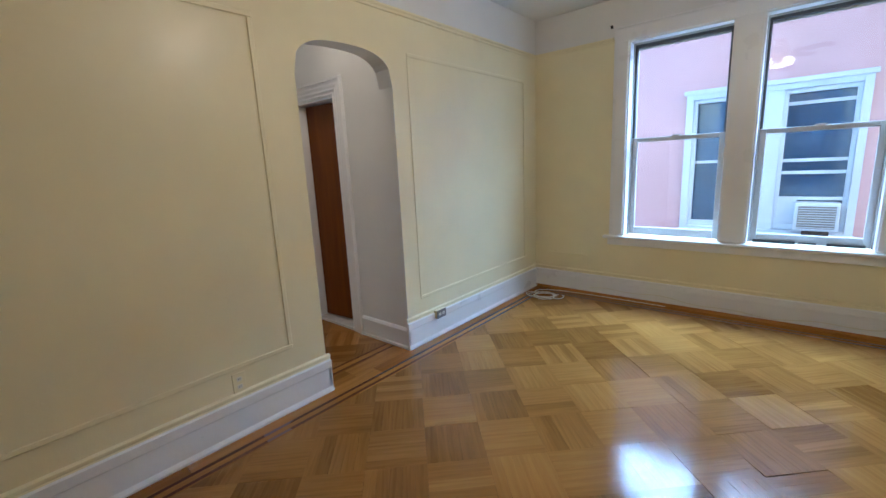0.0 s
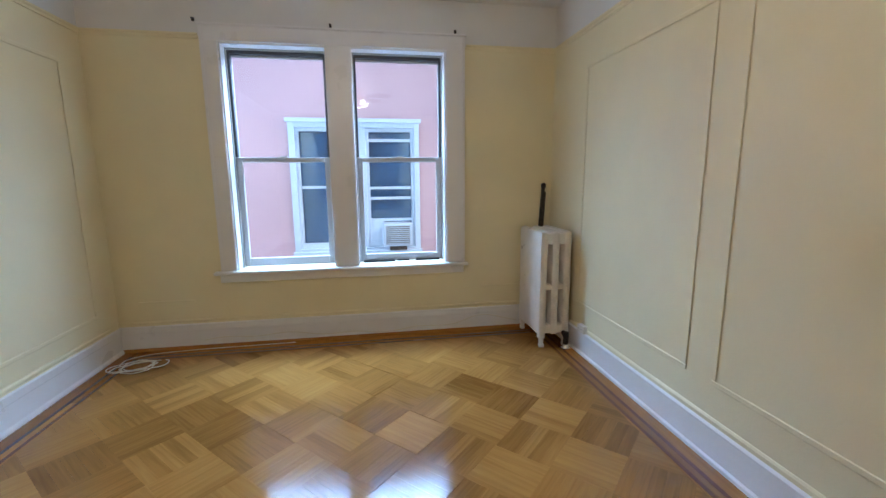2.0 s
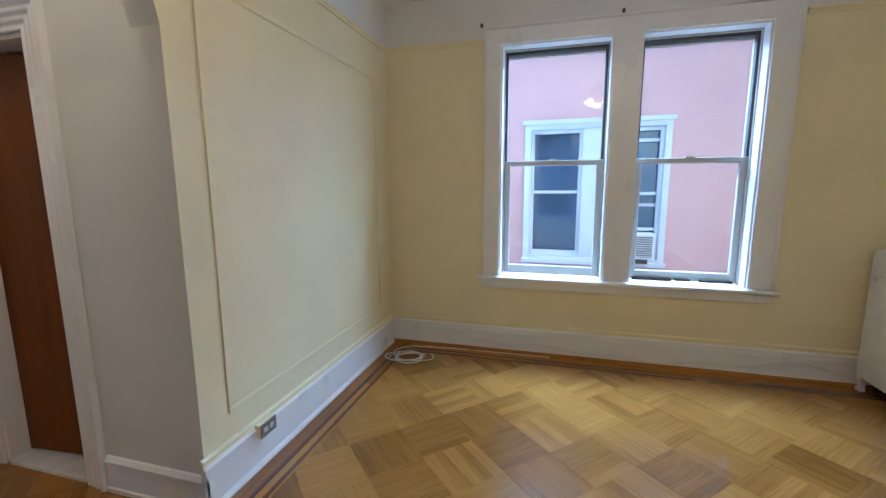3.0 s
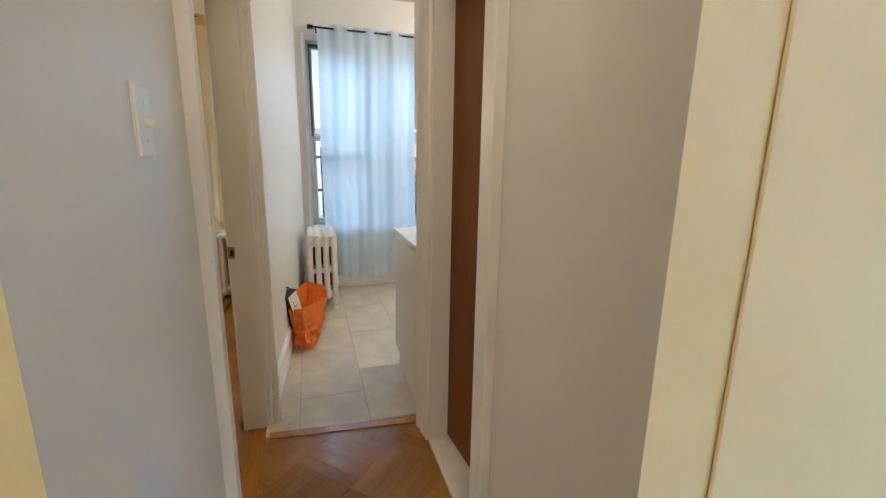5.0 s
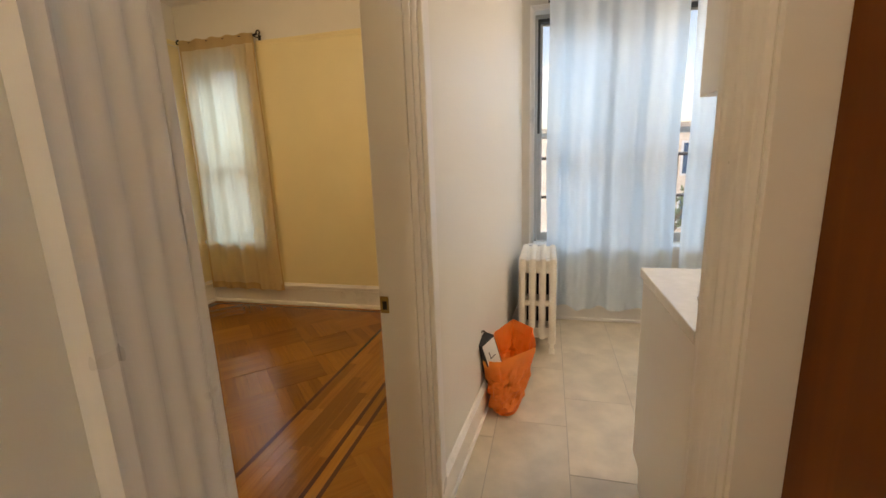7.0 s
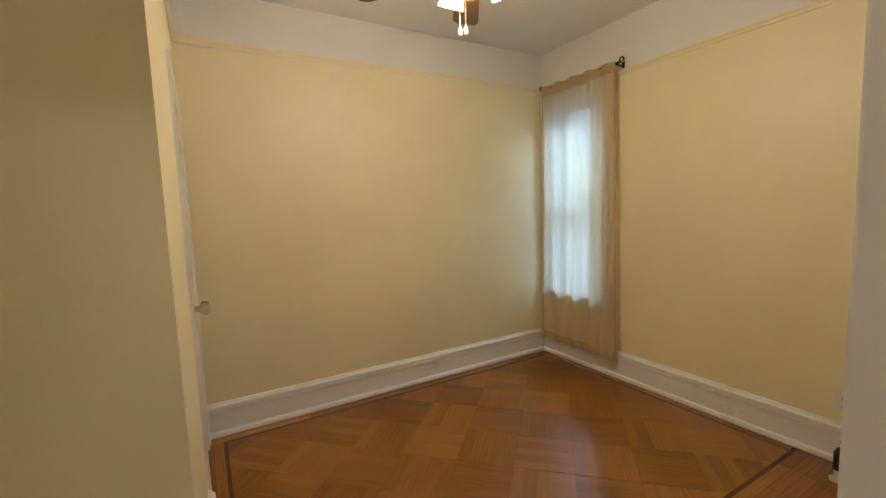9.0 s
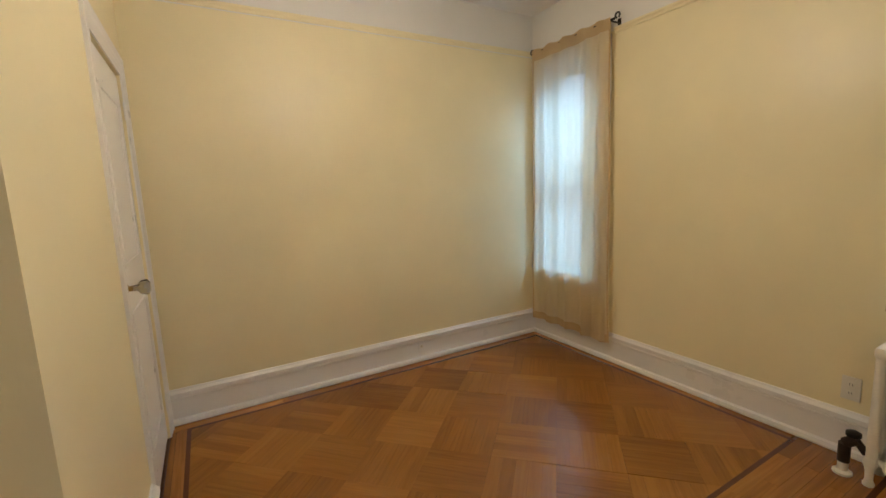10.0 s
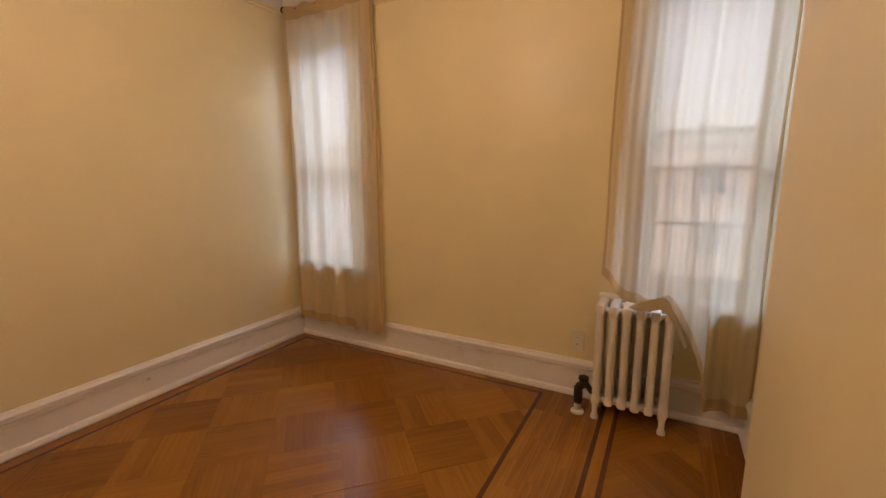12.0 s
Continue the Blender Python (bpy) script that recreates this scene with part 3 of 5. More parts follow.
ML = 1.575
w1 = sash_window("window_1", "x", *WL, SILL, HEAD, ML, YN, 1, "grey-white double-hung sash window, closed")
w2 = sash_window("window_2", "x", *WR, SILL, HEAD, ML, YN, 1, "grey-white double-hung sash window with torn weatherstrip")
part("weatherstrip", boxes((0.05, 0.33, YN + 0.095, YN + 0.125, SILL, SILL + 0.022), (0.35, 0.46, YN + 0.095, YN + 0.12, SILL + 0.006, SILL + 0.02), (0.52, 0.74, YN + 0.09, YN + 0.125, SILL + 0.004, SILL + 0.022), bevel=0.004), BLACK, w2, "torn black foam strip")
w3 = sash_window("window_3", "y", *BW1, WS, WH, 1.52, XO, -1, "white sash window behind a beige curtain")
w4 = sash_window("window_4", "y", *BW2, WS, WH, 1.52, XO, -1, "white sash window above the radiator")
km = (KW[0] + KW[1]) / 2
w5 = sash_window("window_5", "y", KW[0], km - 0.04, WS, 2.44, 1.53, XO, -1, "white sash window behind sheer curtains")
w6 = sash_window("window_6", "y", km + 0.04, KW[1], WS, 2.44, 1.53, XO, -1, "white sash window behind sheer curtains")
structure("trim_kitchen_mullion", boxes((XO - 0.22, XO - 0.02, km - 0.04, km + 0.04, WS, 2.44)), TRIM, "white window mullion", "trim")

# living room window casing, stool and apron
bm = bmesh.new()
for r in ((-1.115, a0, YN - 0.022, YN, SILL, HEAD), (b1, 0.955, YN - 0.022, YN, SILL, HEAD), (a1, b0, YN - 0.018, YN, SILL, HEAD), (-1.115, 0.955, YN - 0.022, YN, HEAD, 2.575),
          (-1.125, 0.965, YN - 0.034, YN, 2.575, 2.592), (-1.115, -1.09, YN - 0.030, YN - 0.022, SILL, 2.575), (0.93, 0.955, YN - 0.030, YN - 0.022, SILL, 2.575)):
    box(bm, *r)
bmesh.ops.bevel(bm, geom=bm.edges[:], offset=0.004, segments=2, affect="EDGES")
structure("trim_window_casing", bm, TRIM, "white painted window casing", "trim")
bm = boxes((-1.17, 0.985, YN - 0.055, YN + 0.095, SILL - 0.032, SILL - 0.004), bevel=0.008)
box(bm, -1.13, 0.945, YN - 0.02, YN, SILL - 0.10, SILL - 0.032, bevel=0.004)
structure("trim_window_sill", bm, TRIM, "white window sill with apron", "trim")
bm = boxes((a0 - 0.001, a0 + 0.012, YN, YN + 0.1, SILL, HEAD), (a1 - 0.012, a1 + 0.001, YN, YN + 0.1, SILL, HEAD), (b0 - 0.001, b0 + 0.012, YN, YN + 0.1, SILL, HEAD), (b1 - 0.012, b1 + 0.001, YN, YN + 0.1, SILL, HEAD),
           (a0 + 0.012, a1 - 0.012, YN, YN + 0.1, HEAD - 0.012, HEAD), (b0 + 0.012, b1 - 0.012, YN, YN + 0.1, HEAD - 0.012, HEAD))
structure("trim_window_reveal", bm, TRIM, "white window reveal boards", "trim")
for n, (q0, q1) in (("trim_bed_window_1", BW1), ("trim_bed_window_2", BW2), ("trim_kitchen_window", KW)):
    cw = 0.035 if "kitchen" in n else 0.085
    casing(n, "y", XO, 1, q0, q1, 2.44 if "kitchen" in n else WH, cw, "white window casing", feet=WS)
    structure(n + "_sill", boxes((XO - 0.10, XO + 0.05, q0 - cw - (0.09 if "window_2" in n else 0.01), min(q1 + cw, 1.832) if q1 < 1.9 else q1 + cw, WS - 0.03, WS - 0.003), bevel=0.005), TRIM, "white window sill", "trim")

# ---- outdoors ----
structure("ground", boxes((-300, 300, -300, 300, -3.6, -3.5)), CONCRETE, "grey alley and street paving", "ground")
structure("house_base", boxes((XO - 0.25, XE + 0.15, -1.5, YN + 0.3, -3.5, -0.17)), PINK, "lower storey of the house", "facade")
FY = 7.38
fac = thing("pink_building", "pink stucco neighbouring building with a white-framed double window", "building", at=(0, FY, -3.5))
fx0, fx1, fz0, fz1 = -1.02, 0.86, 0.31, 2.25
part("wall", boxes((-9, fx0, FY, FY + 0.3, -3.5, 3.2), (fx1, 9, FY, FY + 0.3, -3.5, 3.2), (fx0, fx1, FY, FY + 0.3, -3.5, fz0), (fx0, fx1, FY, FY + 0.3, fz1, 3.2), (-9, 9, FY + 0.3, FY + 8, -3.5, 3.1)), PINK, fac)
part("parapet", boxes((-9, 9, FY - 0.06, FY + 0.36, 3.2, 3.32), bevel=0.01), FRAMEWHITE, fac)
# flat black slab, coloured to stand in for shade inside the room
part("room_shade", boxes((fx0, fx1, FY + 0.24, FY + 0.298, fz0, fz1)), BOXBLACK, fac)
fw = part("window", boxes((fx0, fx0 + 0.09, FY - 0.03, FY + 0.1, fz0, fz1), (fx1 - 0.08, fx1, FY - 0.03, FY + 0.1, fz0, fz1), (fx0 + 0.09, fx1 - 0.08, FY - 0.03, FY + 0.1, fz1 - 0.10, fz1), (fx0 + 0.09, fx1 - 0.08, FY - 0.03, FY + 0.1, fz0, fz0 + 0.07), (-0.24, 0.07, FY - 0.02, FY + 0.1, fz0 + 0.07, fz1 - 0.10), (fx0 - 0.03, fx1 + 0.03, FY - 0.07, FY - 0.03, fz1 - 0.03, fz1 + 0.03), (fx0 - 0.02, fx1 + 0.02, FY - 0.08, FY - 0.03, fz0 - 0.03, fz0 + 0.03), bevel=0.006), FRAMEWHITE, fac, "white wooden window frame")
for p0, p1, zs in ((fx0 + 0.09, -0.24, (1.295,)), (0.07, fx1 - 0.08, (0.79, 1.12, 1.275, 1.98))):
    leaf = part("sash", boxes((p0, p0 + 0.045, FY + 0.03, FY + 0.09, fz0 + 0.07, fz1 - 0.10), (p1 - 0.045, p1, FY + 0.03, FY + 0.09, fz0 + 0.07, fz1 - 0.10), (p0 + 0.045, p1 - 0.045, FY + 0.03, FY + 0.09, fz1 - 0.15, fz1 - 0.10), (p0 + 0.045, p1 - 0.045, FY + 0.03, FY + 0.09, fz0 + 0.07, fz0 + 0.15), bevel=0.004), FRAMEWHITE, fw)
    part("pane", boxes((p0, p1, FY + 0.12, FY + 0.13, fz0 + 0.07, fz1 - 0.10)), DARKGLASS, fw, "dark reflecting pane")
    for z in zs:
        part("rail", boxes((p0 + 0.045, p1 - 0.045, FY + 0.05, FY + 0.11, z - 0.02, z + 0.02)), FRAMEWHITE, fw)
part("filler_panel", boxes((0.115, 0.30, FY + 0.04, FY + 0.07, 0.46, 0.77)), FRAMEWHITE, fw, "white panel beside the air conditioner")
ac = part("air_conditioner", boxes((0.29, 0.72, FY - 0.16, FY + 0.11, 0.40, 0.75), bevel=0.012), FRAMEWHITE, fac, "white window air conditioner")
part("grille", boxes((0.325, 0.685, FY - 0.164, FY - 0.158, 0.43, 0.71)), GREY, ac, "grey grille")
for i in range(9):
    part("slat", boxes((0.325, 0.685, FY - 0.172, FY - 0.165, 0.44 + i * 0.03, 0.448 + i * 0.03)), FRAMEWHITE, ac)
part("tray", boxes((0.38, 0.64, FY - 0.15, FY - 0.09, 0.34, 0.395)), IRON, ac)

# street side: a fire-escape railing, a tree and a far house
rail = thing("fire_escape_railing", "dark iron fire-escape railing outside the street windows", "railing", at=(-6.95, 2.3, 0.3))
for z in (0.55, 0.95, 1.35):
    part("rail", rod(bmesh.new(), (-6.95, 0.9, z), (-6.95, 3.9, z), 0.016, n=8), IRON, rail)
for k in range(25):
    y = 0.95 + k * 0.12
    part("baluster", rod(bmesh.new(), (-6.95, y, 0.30), (-6.95, y, 1.35), 0.008, n=6), IRON, rail)
part("platform", boxes((-6.97, -6.16, 0.9, 3.9, 0.26, 0.30)), IRON, rail)
tree = thing("street_tree", "leafy street tree beyond the fire escape", "tree", at=(-13, 4.5, -3.5))
bm = rod(bmesh.new(), (-13, 4.5, -3.5), (-13.1, 4.6, -0.6), 0.17, 0.11, n=12)
for k in range(7):
    a = k * 0.9
    rod(bm, (-13.1, 4.6, -0.9 + 0.1 * k), (-13.1 + 1.3 * math.cos(a), 4.6 + 1.3 * math.sin(a), 0.5 + 0.2 * k), 0.06, 0.015, n=8)
part("trunk", bm, BARK, tree)
rnd = random.Random(2)
bm = bmesh.new()
for k in range(1300):
    d = Vector((rnd.gauss(0, 1), rnd.gauss(0, 1), rnd.gauss(0, 0.8))).normalized() * rnd.uniform(0.6, 1.0)
    c = Vector((-13.1, 4.6, -0.3)) + Vector((d.x * 1.9, d.y * 2.0, d.z * 1.25)) * (1 + 0.35 * noise.noise(d * 2.2))
    m = Matrix.Translation(c) @ Euler((rnd.uniform(0, 6), rnd.uniform(0, 6), rnd.uniform(0, 6))).to_matrix().to_4x4()
    bm.faces.new([bm.verts.new(m @ Vector(p)) for p in ((-0.07, 0, 0), (0, -0.045, 0.01), (0.08, 0, 0), (0, 0.045, 0.01))])
part("crown", bm, FOLIAGE, tree)
far = thing("far_house", "brick row house across the street", "house", at=(-26, 2, -3.5))
part("wall", boxes((-32, -26, -14, 18, -3.5, 2.6)), BRICKFAR, far)
part("roof", boxes((-32, -25.8, -14.2, 18.2, 2.6, 2.9)), CONCRETE, far)
for k in range(10):
    for z in (-2.4, 0.3):
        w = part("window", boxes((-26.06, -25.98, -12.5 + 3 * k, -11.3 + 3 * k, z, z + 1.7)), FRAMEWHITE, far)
        part("pane", boxes((-25.98, -25.96, -12.4 + 3 * k, -11.4 + 3 * k, z + 0.1, z + 1.6)), DARKGLASS, w)

# ---- floors ----
def clip_poly(poly, x0, x1, y0, y1):
    for k, lim, keep in ((0, x0, 1), (0, x1, -1), (1, y0, 1), (1, y1, -1)):
        out = []
        for p, q in zip(poly, poly[1:] + poly[:1]):
            dp, dq = (p[k] - lim) * keep, (q[k] - lim) * keep
            if dp >= 0:
                out.append(p)
            if dp * dq < 0:
                s = dp / (dp - dq)
                out.append((p[0] + (q[0] - p[0]) * s, p[1] + (q[1] - p[1]) * s))
        poly = out
        if len(poly) < 3:
            return []
    return poly


def parquet(floor, x0, x1, y0, y1, side, origin, near, slats=5, oak=None):
    """Diagonal basket-weave blocks, each of five strips; whole blocks share two meshes. Blocks outside the stretch near become one piece."""
    c, oak = math.sqrt(0.5), oak or FLOORWOOD
    shared, g, rest = {}, 0.00025, bmesh.new()
    w = side / slats

    def strips(turned):
        out = []
        for i in range(slats):
            r = [(-side / 2 + g, -side / 2 + i * w + g), (side / 2 - g, -side / 2 + i * w + g), (side / 2 - g, -side / 2 + (i + 1) * w - g), (-side / 2 + g, -side / 2 + (i + 1) * w - g)]
            out.append([(y, -x) for x, y in r] if turned else r)
        return out
    rot = lambda p: ((p[0] - p[1]) * c, (p[0] + p[1]) * c)

    def slat(bm, poly, turned):
        """One strip with its grain coordinates along its own length."""
        uv = bm.loops.layers.uv.get("grain") or bm.loops.layers.uv.new("grain")
        lo, hi = ([bm.verts.new((x, y, z)) for x, y in poly] for z in (-0.012, 0.0))
        k = len(poly)
        faces = [bm.faces.new(hi)] + [bm.faces.new((lo[i], lo[(i + 1) % k], hi[(i + 1) % k], hi[i])) for i in range(k)]
        for f in faces:
            for l in f.loops:
                a, b = (l.vert.co.x + l.vert.co.y) * c, (l.vert.co.y - l.vert.co.x) * c
                l[uv].uv = (b, a) if turned else (a, b)
    n = int(max(x1 - x0, y1 - y0) / side) + 4
    count = 0
    for i in range(-n, n + 1):
        for j in range(-n, n + 1):
            cx, cy = rot((i * side, j * side))
            cx, cy = cx + origin[0], cy + origin[1]
            r = side * 0.72
            if cx < x0 - r or cx > x1 + r or cy < y0 - r or cy > y1 + r:
                continue
            turned = (i + j) % 2
            whole = x0 + r < cx < x1 - r and y0 + r < cy < y1 - r
            inside = near[0] < cx < near[1] and near[2] < cy < near[3] and count < 290
            polys = [[rot(p) for p in s] for s in strips(turned)]
            if whole and inside:
                if turned not in shared:
                    bm = bmesh.new()
                    for k, p in enumerate(polys):
                        slat(bm, p, turned)
                    ob = link_mesh("parquet_block", bm, oak)
                    shared[turned] = ob.data
                else:
                    ob = new("parquet_block", shared[turned])
                ob.location = (cx, cy, random.uniform(-0.0006, 0.0004))
                ob.rotation_euler = (random.gauss(0, 0.0055), random.gauss(0, 0.0055), 0)
                ob.parent = floor
                count += 1
                continue
            got = [clip_poly([(p[0] + cx, p[1] + cy) for p in s], x0, x1, y0, y1) for s in polys]
            got = [p for p in got if p]
            if not got:
                continue
            if inside:
                bm = bmesh.new()
                for p in got:
                    slat(bm, [(x - cx, y - cy) for x, y in p], turned)
                ob = link_mesh("parquet_block", bm, oak)
                ob.location = (cx, cy, 0)
                ob.parent = floor
                count += 1
            else:
                for p in got:
                    slat(rest, p, turned)
    if len(rest.verts):
        ob = link_mesh("parquet_rest", rest, oak)
        ob.parent = floor
        tagged(ob, kind="stuff")
    else:
        rest.free()


def planks(floor, x0, x1, y0, y1, along, width, name="floor_strip", length=0.9):
    """Strip flooring along x or y as single boards."""
    span = (y0, y1) if along == "x" else (x0, x1)
    run = (x0, x1) if along == "x" else (y0, y1)
    u = span[0]
    while u < span[1] - 0.004:
        v = min(u + width, span[1])
        s = run[0] - random.uniform(0, length * 0.8)
        while s < run[1]:
            e = s + length * random.uniform(0.6, 1.3)
            p0, p1 = max(s, run[0]), min(e, run[1])
            if p1 - p0 > 0.01:
                g = 0.0006
                r = (p0 + g, p1 - g, u + g, v - g) if along == "x" else (u + g, v - g, p0 + g, p1 - g)
                cx, cy = (r[0] + r[1]) / 2, (r[2] + r[3]) / 2
                lx, ly = (r[1] - r[0]) / 2, (r[3] - r[2]) / 2
                if along == "y":
                    lx, ly = ly, lx
                ob = link_mesh(name, boxes((-lx, lx, -ly, ly, -0.012, 0.0)), STRIPWOOD)
                ob.location = (cx, cy, 0)
                ob.rotation_euler = (0, 0, math.pi / 2 if along == "y" else 0)
                ob.parent = floor
            s = e
        u = v


def inlay(floor, *rows):
    for r in rows:
        ob = link_mesh("inlay", boxes((*r, -0.012, 0.0002)), WALNUT)
        ob.parent = floor


def floor_thing(name, label):
    return tagged(new(name), label, "floor", kind="structure")


def border_ring(floor, x0, x1, y0, y1, lines, width):
    """Border strips round a field, from the wall in: boards with dark inlay lines at the given distances."""
    edges = [0.0] + [v for l in lines for v in (l, l + 0.022)] + [width]
    for k in range(0, len(edges), 2):
        p, q = edges[k], edges[k + 1]
        planks(floor, x0 + p, x0 + q, y0, y1, "y", q - p, length=1.6)
        planks(floor, x1 - q, x1 - p, y0, y1, "y", q - p, length=1.6)
        planks(floor, x0 + width, x1 - width, y1 - q, y1 - p, "x", q - p, length=1.6)
        planks(floor, x0 + width, x1 - width, y0 + p, y0 + q, "x", q - p, length=1.6)
    for l in lines:
        inlay(floor, (x0 + l, x0 + l + 0.022, y0 + l, y1 - l), (x1 - l - 0.022, x1 - l, y0 + l, y1 - l), (x0 + width, x1 - width, y1 - l - 0.022, y1 - l), (x0 + width, x1 - width, y0 + l, y0 + l + 0.022))


fl = floor_thing("floor_living", "polished oak basket-weave parquet with dark inlaid border")
LB = 0.20
border_ring(fl, XW, XE, YS, YN, (0.105, 0.165), LB)
parquet(fl, XW + LB, XE - LB, YS + LB, YN - LB, 0.30, (-0.1 + 0.212, 3.727), (-2, 2, 0.9, 5))
fh = floor_thing("floor_hall", "oak parquet hall floor with inlaid border")
planks(fh, -2.085, XW, HS, HN, "y", 0.07, length=0.5)
inlay(fh, (-2.12, -2.10, HS, HN), (-2.19, -2.17, HS, HN))
planks(fh, -2.17, -2.12, HS, HN, "y", 0.05)
planks(fh, -2.10, -2.085, HS, HN, "y", 0.02)
parquet(fh, -3.42, -2.19, HS, HN, 0.30, (-2.8, 2.1), (-4, -2, 1, 3))
planks(fh, JW, JE, 1.62, HS, "x", 0.06)
planks(fh, DX0, DX1, HN, HN + 0.004, "x", 0.004)
planks(fh, -3.47, -3.42, HS, 1.79, "y", 0.05)
fb = floor_thing("floor_bedroom", "warm oak parquet with dark inlaid lines")
BX0, BX1, BY0, BY1 = XO + 0.10, -3.03, BS + 0.13, 0.79
parquet(fb, BX0, BX1, BY0, BY1, 0.33, (-4.40, -0.19), (-6, -2.8, -1.3, 1), oak=BEDWOOD)
inlay(fb, (BX0 - 0.022, BX0, BY0 - 0.022, BY1 + 0.022), (BX1, BX1 + 0.022, BY0 - 0.022, BY1 + 0.022), (BX0, BX1, BY0 - 0.022, BY0), (BX0, BX1, BY1, BY1 + 0.022))
planks(fb, XO, BX0 - 0.022, BS, BY1, "y", 0.04, length=1.4)
planks(fb, BX0 - 0.022, CX, BS, BY0 - 0.022, "x", 0.054, length=1.4)
planks(fb, BX1 + 0.022, CX, BY0 - 0.022, 0.62, "y", 0.055, length=1.2)
planks(fb, XO, BX1 + 0.022, BY1 + 0.022, 1.15, "x", 0.057, length=0.55)
inlay(fb, (XO, CX, 1.15, 1.172), (XO, CX, 1.222, 1.244))
planks(fb, XO, CX, 1.172, 1.222, "x", 0.05, length=1.0)
planks(fb, BX1 + 0.022, XW - 0.14, 0.62, 1.15, "x", 0.057, length=0.7)
planks(fb, CX, XW - 0.14, 1.15, 1.65, "x", 0.057, length=0.7)
parquet(fb, XO, CX, 1.244, 1.62, 0.33, (-4.40, 1.5), (-6, -2.8, 1, 2), oak=BEDWOOD)
planks(fb, XO, -5.0, 1.62, 1.84, "x", 0.06, length=0.5)
planks(fb, -3.66, JW, 1.60, 1.62, "x", 0.02)
planks(fb, -5.0, -3.66, 1.62, 1.685, "x", 0.065)
kf = floor_thing("floor_kitchen", "large grey-beige kitchen floor tiles with pale grout")
link_mesh("grout", prism(bmesh.new(), [(XO, 1.915), (-3.62, 1.745), (-3.44, 1.75), (-3.44, KN), (XO, KN)], -0.012, -0.002), GROUT).parent = kf
cols = [(1.722, 1.893)] + [(1.893 + 0.355 * i, 1.893 + 0.355 * (i + 1)) for i in range(8)]
starts = (0.0, -0.155, 0.19, -0.155, 0.19, -0.155, 0.19, -0.155, 0.19)
for k, (y0, y1) in enumerate(cols):
    y1 = min(y1, KN)
    if y1 - y0 < 0.02:
        continue
    x1 = -3.45
    x0 = -3.60 + starts[k]
    while x0 > x1 - 0.02:
        x0 -= 0.61
    while x1 > XO + 0.01:
        x0 = max(x0, XO)
        ya = max(y0, 1.742 + 0.0756 * (-3.56 - x1)) if k == 0 else y0
        cx, cy = (x0 + x1) / 2, (ya + y1) / 2
        if y1 - ya > 0.01:
            ob = link_mesh("tile", boxes((x0 - cx + 0.0018, x1 - cx - 0.0018, ya - cy + 0.0018, y1 - cy - 0.0018, -0.01, 0.0), bevel=0.001), TILE)
            ob.location = (cx, cy, random.uniform(-0.0006, 0.0004))
            ob.parent = kf
        x1, x0 = x0, x0 - 0.61
structure("floor_bathroom", boxes((-3.36, XW - 0.14, HN + 0.18, KN, -0.012, 0.0)), TILE, "plain tile floor behind the brown door", "floor")


# ---- doors ----
door = tagged(thing("door_bathroom", "reddish brown veneered door, slightly ajar", "door", at=(DX0 + 0.02, HN + 0.088, 0.03)), kind="structure")
bm = boxes((0, 0.53, 0, 0.035, 0, DH - 0.055), bevel=0.002)
d_ob = link_mesh("leaf", bm, BROWNDOOR)
d_ob.parent = door
door.rotation_euler = (0, 0, radians(5))

closet = tagged(thing("door_closet", "white painted closet door with a glass knob", "door", at=(CX, CD0, 0)), kind="structure")
bm = boxes((CX + 0.012, CX + 0.05, CD0 + 0.006, CD1 - 0.006, 0.02, CDH - 0.008), bevel=0.003)
for z0, z1 in ((0.22, 0.90), (1.10, 1.88)):
    for r in ((CD0 + 0.11, CD1 - 0.11, z0, z0 + 0.02), (CD0 + 0.11, CD1 - 0.11, z1 - 0.02, z1), (CD0 + 0.11, CD0 + 0.13, z0 + 0.02, z1 - 0.02), (CD1 - 0.13, CD1 - 0.11, z0 + 0.02, z1 - 0.02)):
        box(bm, CX + 0.004, CX + 0.012, *r)
leaf = part("leaf", bm, TRIM, closet)
ky = CD1 - 0.075
part("rosette", lathe(bmesh.new(), [(0.026, 0), (0.026, 0.004), (0.012, 0.010), (0.011, 0.026)], (CX + 0.012, ky, 1.02), "-X"), BRASS, leaf, "dark brass rosette", True)
part("knob", lathe(bmesh.new(), [(0.012, 0.020), (0.014, 0.040), (0.029, 0.050), (0.034, 0.066), (0.032, 0.078), (0.020, 0.086)], (CX + 0.012, ky, 1.02), "-X", 8), CRYSTAL, leaf, "faceted glass knob")
part("keyhole_plate", boxes((CX + 0.009, CX + 0.012, ky - 0.012, ky + 0.012, 0.93, 0.975), bevel=0.002), IRON, leaf)
for z in (0.22, 1.86):
    part("hinge", rod(bmesh.new(), (CX - 0.006, CD0 + 0.004, z - 0.045), (CX - 0.006, CD0 + 0.004, z + 0.045), 0.008), TRIM, closet, "painted-over hinge")

strike = thing("strike_plate", "aged brass strike plate on the door post", "strike plate", at=(JW + 0.012, 1.648, 0.91))
bm = boxes((JW + 0.0125, JW + 0.015, 1.633, 1.662, 0.885, 0.94), bevel=0.001)
part("plate", bm, BRASS, strike)
part("latch_hole", boxes((JW + 0.0155, JW + 0.0165, 1.642, 1.656, 0.897, 0.925)), BLACK, strike)

